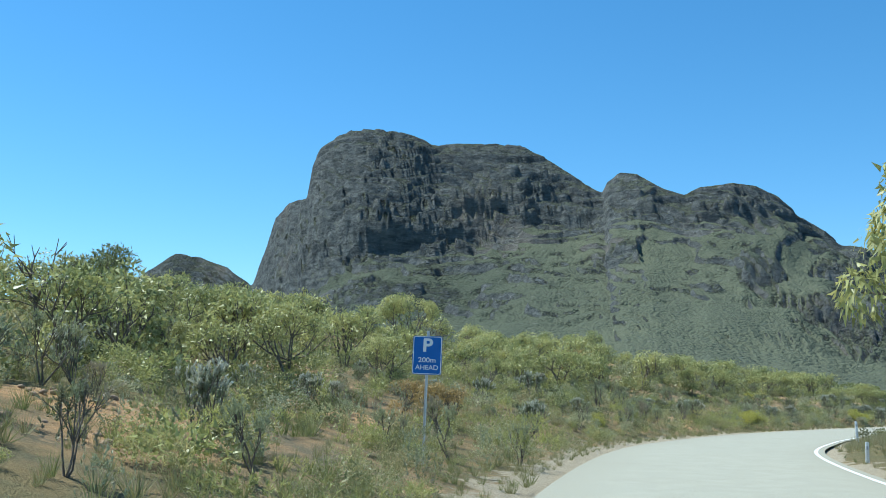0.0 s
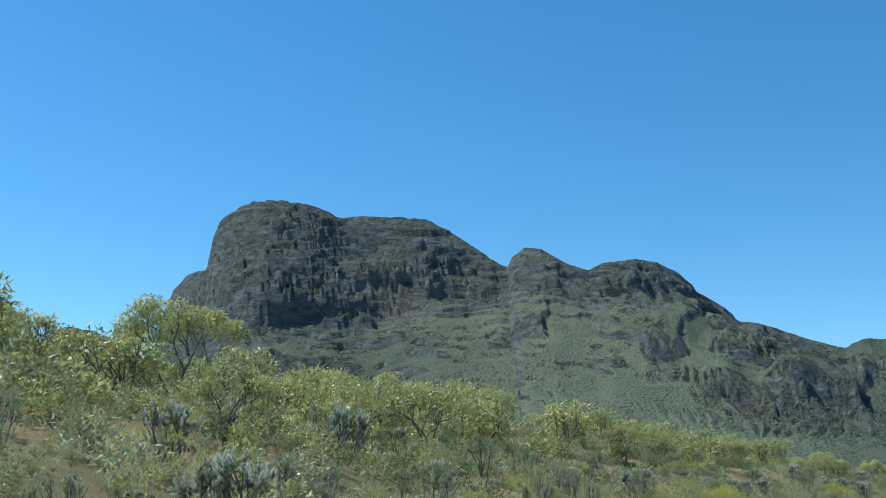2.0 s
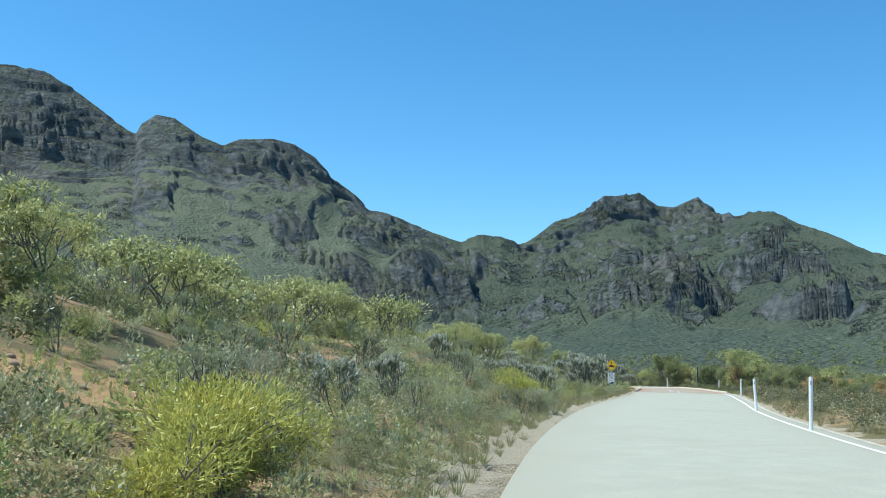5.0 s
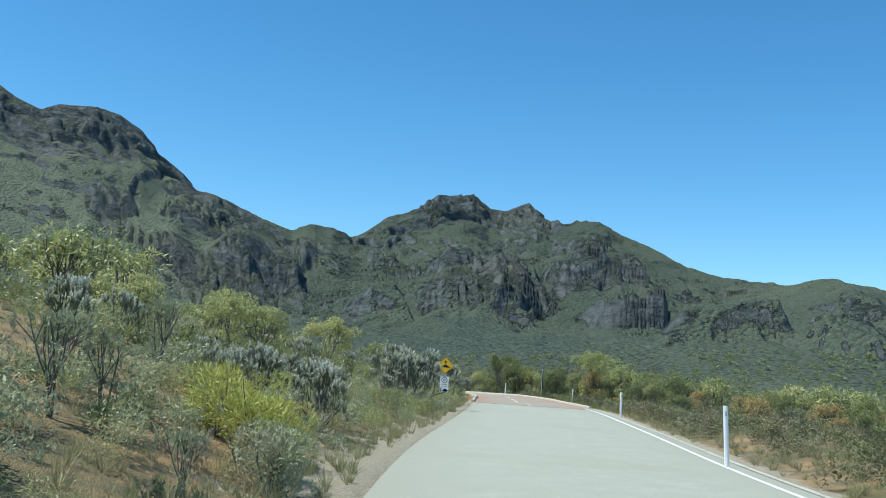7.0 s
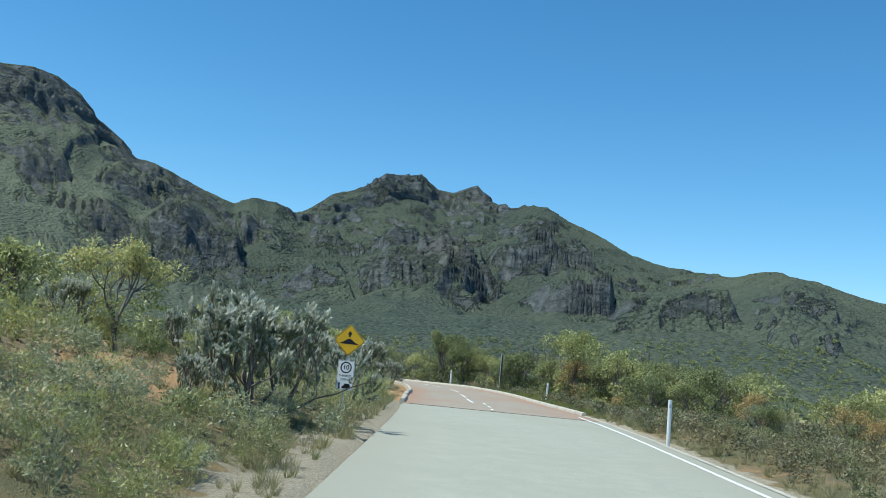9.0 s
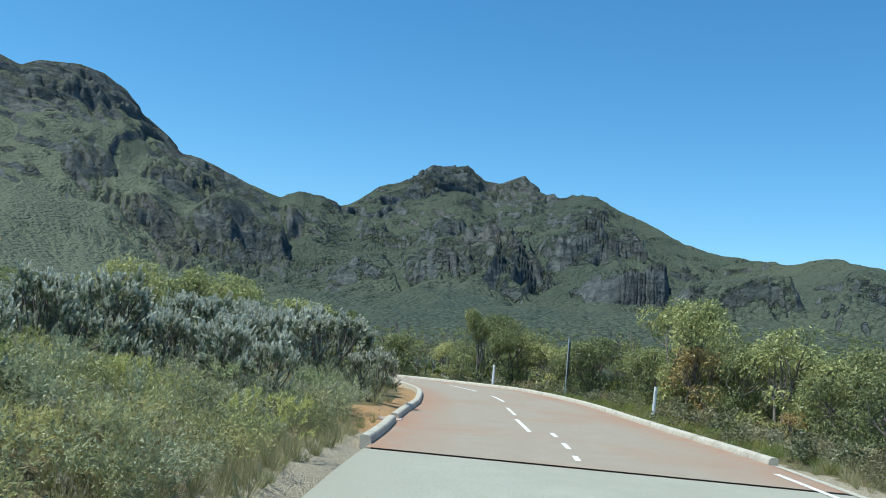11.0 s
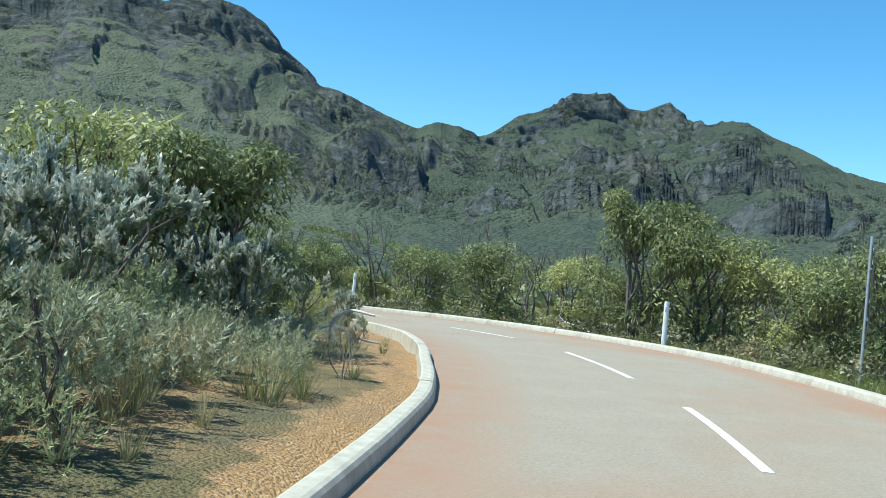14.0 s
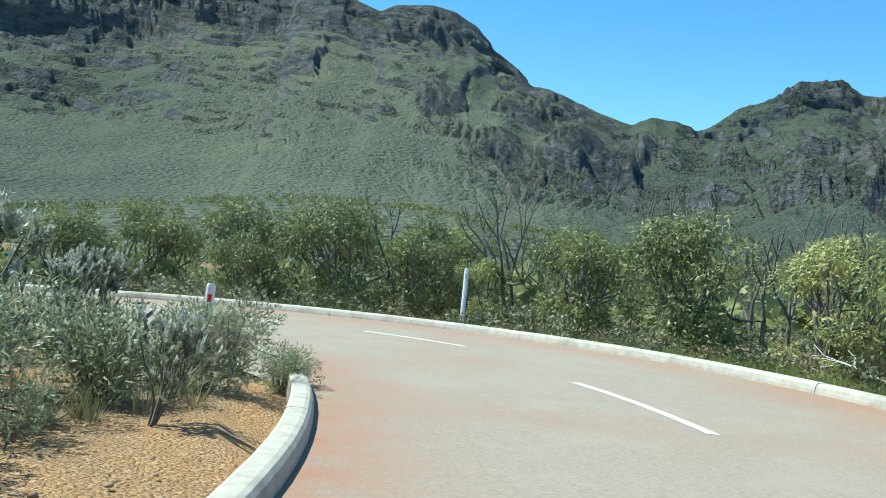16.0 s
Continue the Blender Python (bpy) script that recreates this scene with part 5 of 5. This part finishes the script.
fine_t = [dome_meshes(s, n, l, 0.8, 1.0, 0.3, 7, 0.25)[1] for s, n, l in ((91, 760, 0.06), (92, 700, 0.066))]
p, e, r = scatter(480, 2.5, 13.0, 1.0, 4.5, 1, 214)
ok = clear_of(p, 0.4)
stuff("verge_heath", "fine-leaved heath at the edge of the road", "heath", fine_t, p[ok], r.uniform(0.35, 0.85, len(p))[ok], L_HEATH, 312, 1.1)
p, e, r = scatter(1150, 1.2, 13.2, 3.5, 12, 1, 201)
ok = clear_of(p, 0.4)
stuff("heath_shrubs", "low green heath shrubs covering the bank", "heath", heath_t, p[ok], (0.3 + 0.9 * r.uniform(0, 1, len(p)) ** 1.5)[ok], L_HEATH, 301, 1.1)
p, e, r = scatter(2000, 1.6, 13.2, 11, 27, 1, 212)
ok = clear_of(p, 0.4)
stuff("upper_heath", "green and olive heath on the upper bank", "heath", mid_t, p[ok], (0.4 + 1.1 * r.uniform(0, 1, len(p)) ** 1.6)[ok], L_HEATH, 310, 1.1)
p, e, r = scatter(450, 1.6, 13.0, 1.2, 18, 1, 202)
stuff("wispy_shrubs", "thin grey wispy shrubs among the heath", "heath", wispy_t, p, r.uniform(0.5, 1.2, len(p)), L_SAGE, 302, 0.8)
p, e, r = scatter(1900, 5, 23, 0.6, 18, -1, 203, 1.2)
stuff("verge_shrubs", "low dark green scrub along the lower verge", "heath", mid_t, p, r.uniform(0.3, 0.8, len(p)), L_SCRUB, 303, 1.15)
p, e, r = scatter(800, 6.5, 14, 0.9, 9, -1, 218)
stuff("roadside_heath", "dark olive heath packed along the lower roadside", "heath", heath_t, p, r.uniform(0.3, 0.75, len(p)), L_SCRUB, 316, 1.25)
p, e, r = scatter(520, 13.2, 23, 1.6, 12, 1, 204)
stuff("bend_shrubs", "low grey-green scrub inside the bend", "heath", heath_t + wispy_t, p, r.uniform(0.3, 0.8, len(p)), L_SAGE, 304, 1.0)
p, e, r = scatter(3200, 1.2, 13.0, 0.45, 8, 1, 205, 2.0)
p2, e2, r2 = scatter(1500, 3, 24, 0.35, 3.5, -1, 206, 1.3)
p3, e3, r3 = scatter(420, 3.2, 8, 0.7, 5, -1, 217)
stuff("dry_grass", "tufts of dry grass along the road edge", "grass", tuft_t, np.vstack([p, p2, p3]),
      np.r_[r.uniform(0.12, 0.36, len(p)), r2.uniform(0.12, 0.30, len(p2)), r3.uniform(0.2, 0.45, len(p3))], L_STRAW, 305, 0.8)
p, e, r = scatter(420, 1.0, 3.4, 1.2, 10, 1, 221)
stuff("golden_grass", "tall golden dry grass on the open bank", "grass", tuft_t, p, r.uniform(0.25, 0.6, len(p)), L_STRAW, 319, 0.8)
p, e, r = scatter(900, 7, 12.9, 0.4, 2.6, 1, 222)
stuff("bank_foot_grass", "green and straw grass at the foot of the bank", "grass", tuft_t, p, r.uniform(0.14, 0.4, len(p)), L_VERGE, 320, 0.9)
p, e, r = scatter(1300, 4, 13, 0.5, 5, -1, 220, 1.2)
stuff("verge_grass", "green and dry grass along the lower road edge", "grass", tuft_t, p, r.uniform(0.18, 0.45, len(p)), L_VERGE, 318, 1.0)
p, e, r = scatter(340, 12.9, 19.5, 0.35, 3.6, 1, 219, 1.2)
ok = clear_of(p, 0.0)
stuff("kerb_grass", "pale dry grass and stalks behind the inner kerb", "grass", tuft_t, p[ok], r.uniform(0.18, 0.55, len(p))[ok], L_STRAW, 317, 0.7)
p, e, r = scatter(2200, 12.9, 23, 0.3, 3.2, -1, 213)
stuff("green_grass", "fresh green grass and weeds behind the kerb", "grass", tuft_t, p, r.uniform(0.14, 0.38, len(p)), L_GRASS, 311, 1.0)
p, e, r = scatter(1700, 1, 14, 25, 110, 1, 207)
stuff("crest_scrub", "scrub over the crest of the bank", "scrub", mid_t, p, r.uniform(0.6, 1.5, len(p)), L_HEATH, 315, 1.15)
p2, e2, r2 = scatter(2200, 3, 24, 17, 130, -1, 208)
stuff("far_scrub", "dense scrub running down to the valley", "scrub", coarse_t, p2, r2.uniform(0.7, 1.9, len(p2)), L_HEATH, 306, 1.15)
r = np.random.default_rng(209)
a, q = np.radians(r.uniform(-20, 72, 5200)), 90 + 450 * r.uniform(0, 1, 5200) ** 0.9
p = np.stack([HUB[0] + q * np.sin(a), HUB[1] + q * np.cos(a)], 1)
s, _ = nearest_on_road(p[:, 0], p[:, 1])
p = p[np.abs(s) > 20]
stuff("valley_bushland", "green bushland at the foot of the mountains", "bushland", coarse_t, p, r.uniform(1.0, 2.6, len(p)), L_EUC_DARK, 307, 1.25)
p, e, r = scatter(500, 12.95, 17.5, 0.9, 7, 1, 210, 1.3)
p = p[r.uniform(0, 1, len(p)) < np.clip((nearest_on_road(p[:, 0], p[:, 1])[0] - 3.8) / 0.6, 0.1, 1)]
stuff("kerbside_scrub", "grey scrub and dry stalks behind the kerb", "scrub", fine_t + wispy_t, p, r.uniform(0.3, 0.8, len(p)) * np.where((p[:, 0] - 79.7) ** 2 + (p[:, 1] - 135.4) ** 2 < 4.5, 0.45, 1.0) * np.where((p[:, 0] - 81.3) ** 2 + (p[:, 1] - 138.2) ** 2 < 3.6, 0.4, 1.0), L_SAGE, 308, 1.0)
p, e, r = scatter(560, 7.5, 12.9, 1.4, 7, 1, 211)
ok = clear_of(p, 0.3)
stuff("bankside_scrub", "dense low scrub at the foot of the bank", "scrub", heath_t + wispy_t, p[ok], r.uniform(0.35, 0.85, len(p))[ok], L_SAGE, 309, 1.1)

plume_t = [brush_meshes(s, 70, 18, 6, 0.9, 0.2, 0.3, 0.2)[1][:2] for s in (95, 96, 97)]
p, e, r = scatter(350, 12.5, 17.3, 0.75, 5.5, 1, 215, 1.2)
h = r.uniform(0.45, 1.05, len(p)) * np.clip((nearest_on_road(p[:, 0], p[:, 1])[0] - 3.0) / 2.0, 0.35, 1.0)
h = h * np.where((p[:, 0] - 79.7) ** 2 + (p[:, 1] - 135.4) ** 2 < 4.5, 0.5, 1.0) * np.where((p[:, 0] - 81.3) ** 2 + (p[:, 1] - 138.2) ** 2 < 3.6, 0.45, 1.0)
stuff("feathery_scrub", "dense feathery grey-green scrub between the kerb and the hakeas", "scrub", plume_t, p, h, L_FEATHER, 313, 1.25)

p, e, r = scatter(225, 2.4, 12.4, 1.3, 9, 1, 216, 1.2)
ok = clear_of(p, 0.3)
stuff("bank_feather_bushes", "feathery lime and grey bushes low on the bank", "heath", plume_t, p[ok], r.uniform(0.4, 1.0, len(p))[ok], L_LIME, 314, 1.25)


def fallen_branch(x, y, turn, size, seed, lift):
    """A bleached dead limb with side branches lying in the scrub."""
    r = np.random.default_rng(seed)
    limbs, tips = Limbs(), []
    root = limbs.joint((0, 0, 0), (1, 0, 0.2), 0.045)
    grow(limbs, root, (1, 0, 0.35), 0.9, 0.042, 3, r, tips, 0.6, 0.02, (2, 3))
    v, f = limbs.mesh(7)
    v[:, 2] = np.abs(v[:, 2] * 0.55) + lift
    ob = part("fallen_branch", mesh_of("fallen_branch", v * size, f, M_DEAD, True), None)
    ob.matrix_basis = pose(x, y, float(ground_z(x, y)[0]) - 0.02, 0, 0, turn)
    tagged(ob, "bleached dead branch lying in the scrub", "branch", "fallen branches")


def dead_limb(x, y, curves, label):
    """A dead limb of smooth arching lengths, given as runs of points about its foot."""
    limbs = Limbs()
    for radius, run in curves:
        pts, _ = catmull(run, 14)
        d = np.gradient(pts, axis=0)
        j = None
        for q, way, rad in zip(pts, d, np.linspace(1.5 * radius, radius * 0.6, 14)):
            i = limbs.joint(q, way, rad)
            if j is not None:
                limbs.links.append((j, i))
            j = i
    v, f = limbs.mesh(7)
    ob = part("fallen_branch", mesh_of("fallen_branch", v, f, M_DEAD, True), None)
    ob.matrix_basis = pose(x, y, float(ground_z(x, y)[0]) + 0.06, 0, 0, 0)
    tagged(ob, label, "branch", "fallen branches")


dead_limb(80.50, 136.85, (
    (0.026, ((-0.75, 0.95, 0.04), (-0.5, 0.55, 0.33), (-0.25, 0.22, 0.24), (0.0, 0.0, 0.32))),
    (0.024, ((0.02, 0.02, 0.1), (0.0, 0.0, 0.34), (0.1, -0.25, 0.54), (0.30, -0.62, 0.52))),
    (0.020, ((0.0, 0.0, 0.32), (0.2, 0.05, 0.26), (0.42, -0.02, 0.16), (0.75, 0.06, 0.1))),
    (0.013, ((-0.3, 0.28, 0.26), (-0.28, 0.1, 0.14), (-0.2, -0.05, 0.03))),
    (0.012, ((0.25, 0.04, 0.24), (0.3, -0.04, 0.12), (0.29, -0.02, 0.02))),
    (0.011, ((-0.55, 0.62, 0.28), (-0.5, 0.45, 0.16), (-0.55, 0.3, 0.05)))), "bleached forked branch arching out of the low scrub")
for args in ((79.2, 138.4, -60, 0.7, 8, 0.1), (93.5, 146.5, 100, 0.9, 12, 0.1)):
    fallen_branch(*args)


def stones():
    """Loose sandstone lumps on the bare patches."""
    r = np.random.default_rng(17)
    bm = bmesh.new()
    bmesh.ops.create_icosphere(bm, subdivisions=1, radius=1.0)
    lump = np.array([v.co[:] for v in bm.verts])
    tri = np.array([[v.index for v in q.verts] for q in bm.faces])
    bm.free()
    group = "loose stones on the bank"
    shapes = []
    for k in range(5):
        v = lump * r.uniform(0.6, 1.1, (len(lump), 1)) * np.array([1.0, 0.75, 0.5])
        shapes.append(mesh_of("stone", v, tri, M_ROCK))
    for bx, by, br in BARE:
        for _ in range(16):
            x, y = bx + r.normal() * br * 0.55, by + r.normal() * br * 0.55
            # the bend's patches are raked gravel, with small pieces only
            s = r.uniform(0.04, 0.16) if bx < 60 else r.uniform(0.012, 0.035)
            ob = new("stone", shapes[r.integers(5)])
            ob.matrix_basis = pose(x, y, float(ground_z(x, y)[0]) + s * 0.1, 0, 0, r.uniform(0, 360)) @ Matrix.Scale(s, 4)
            tagged(ob, "loose orange-brown sandstone lump on bare soil", "stone", group)


stones()
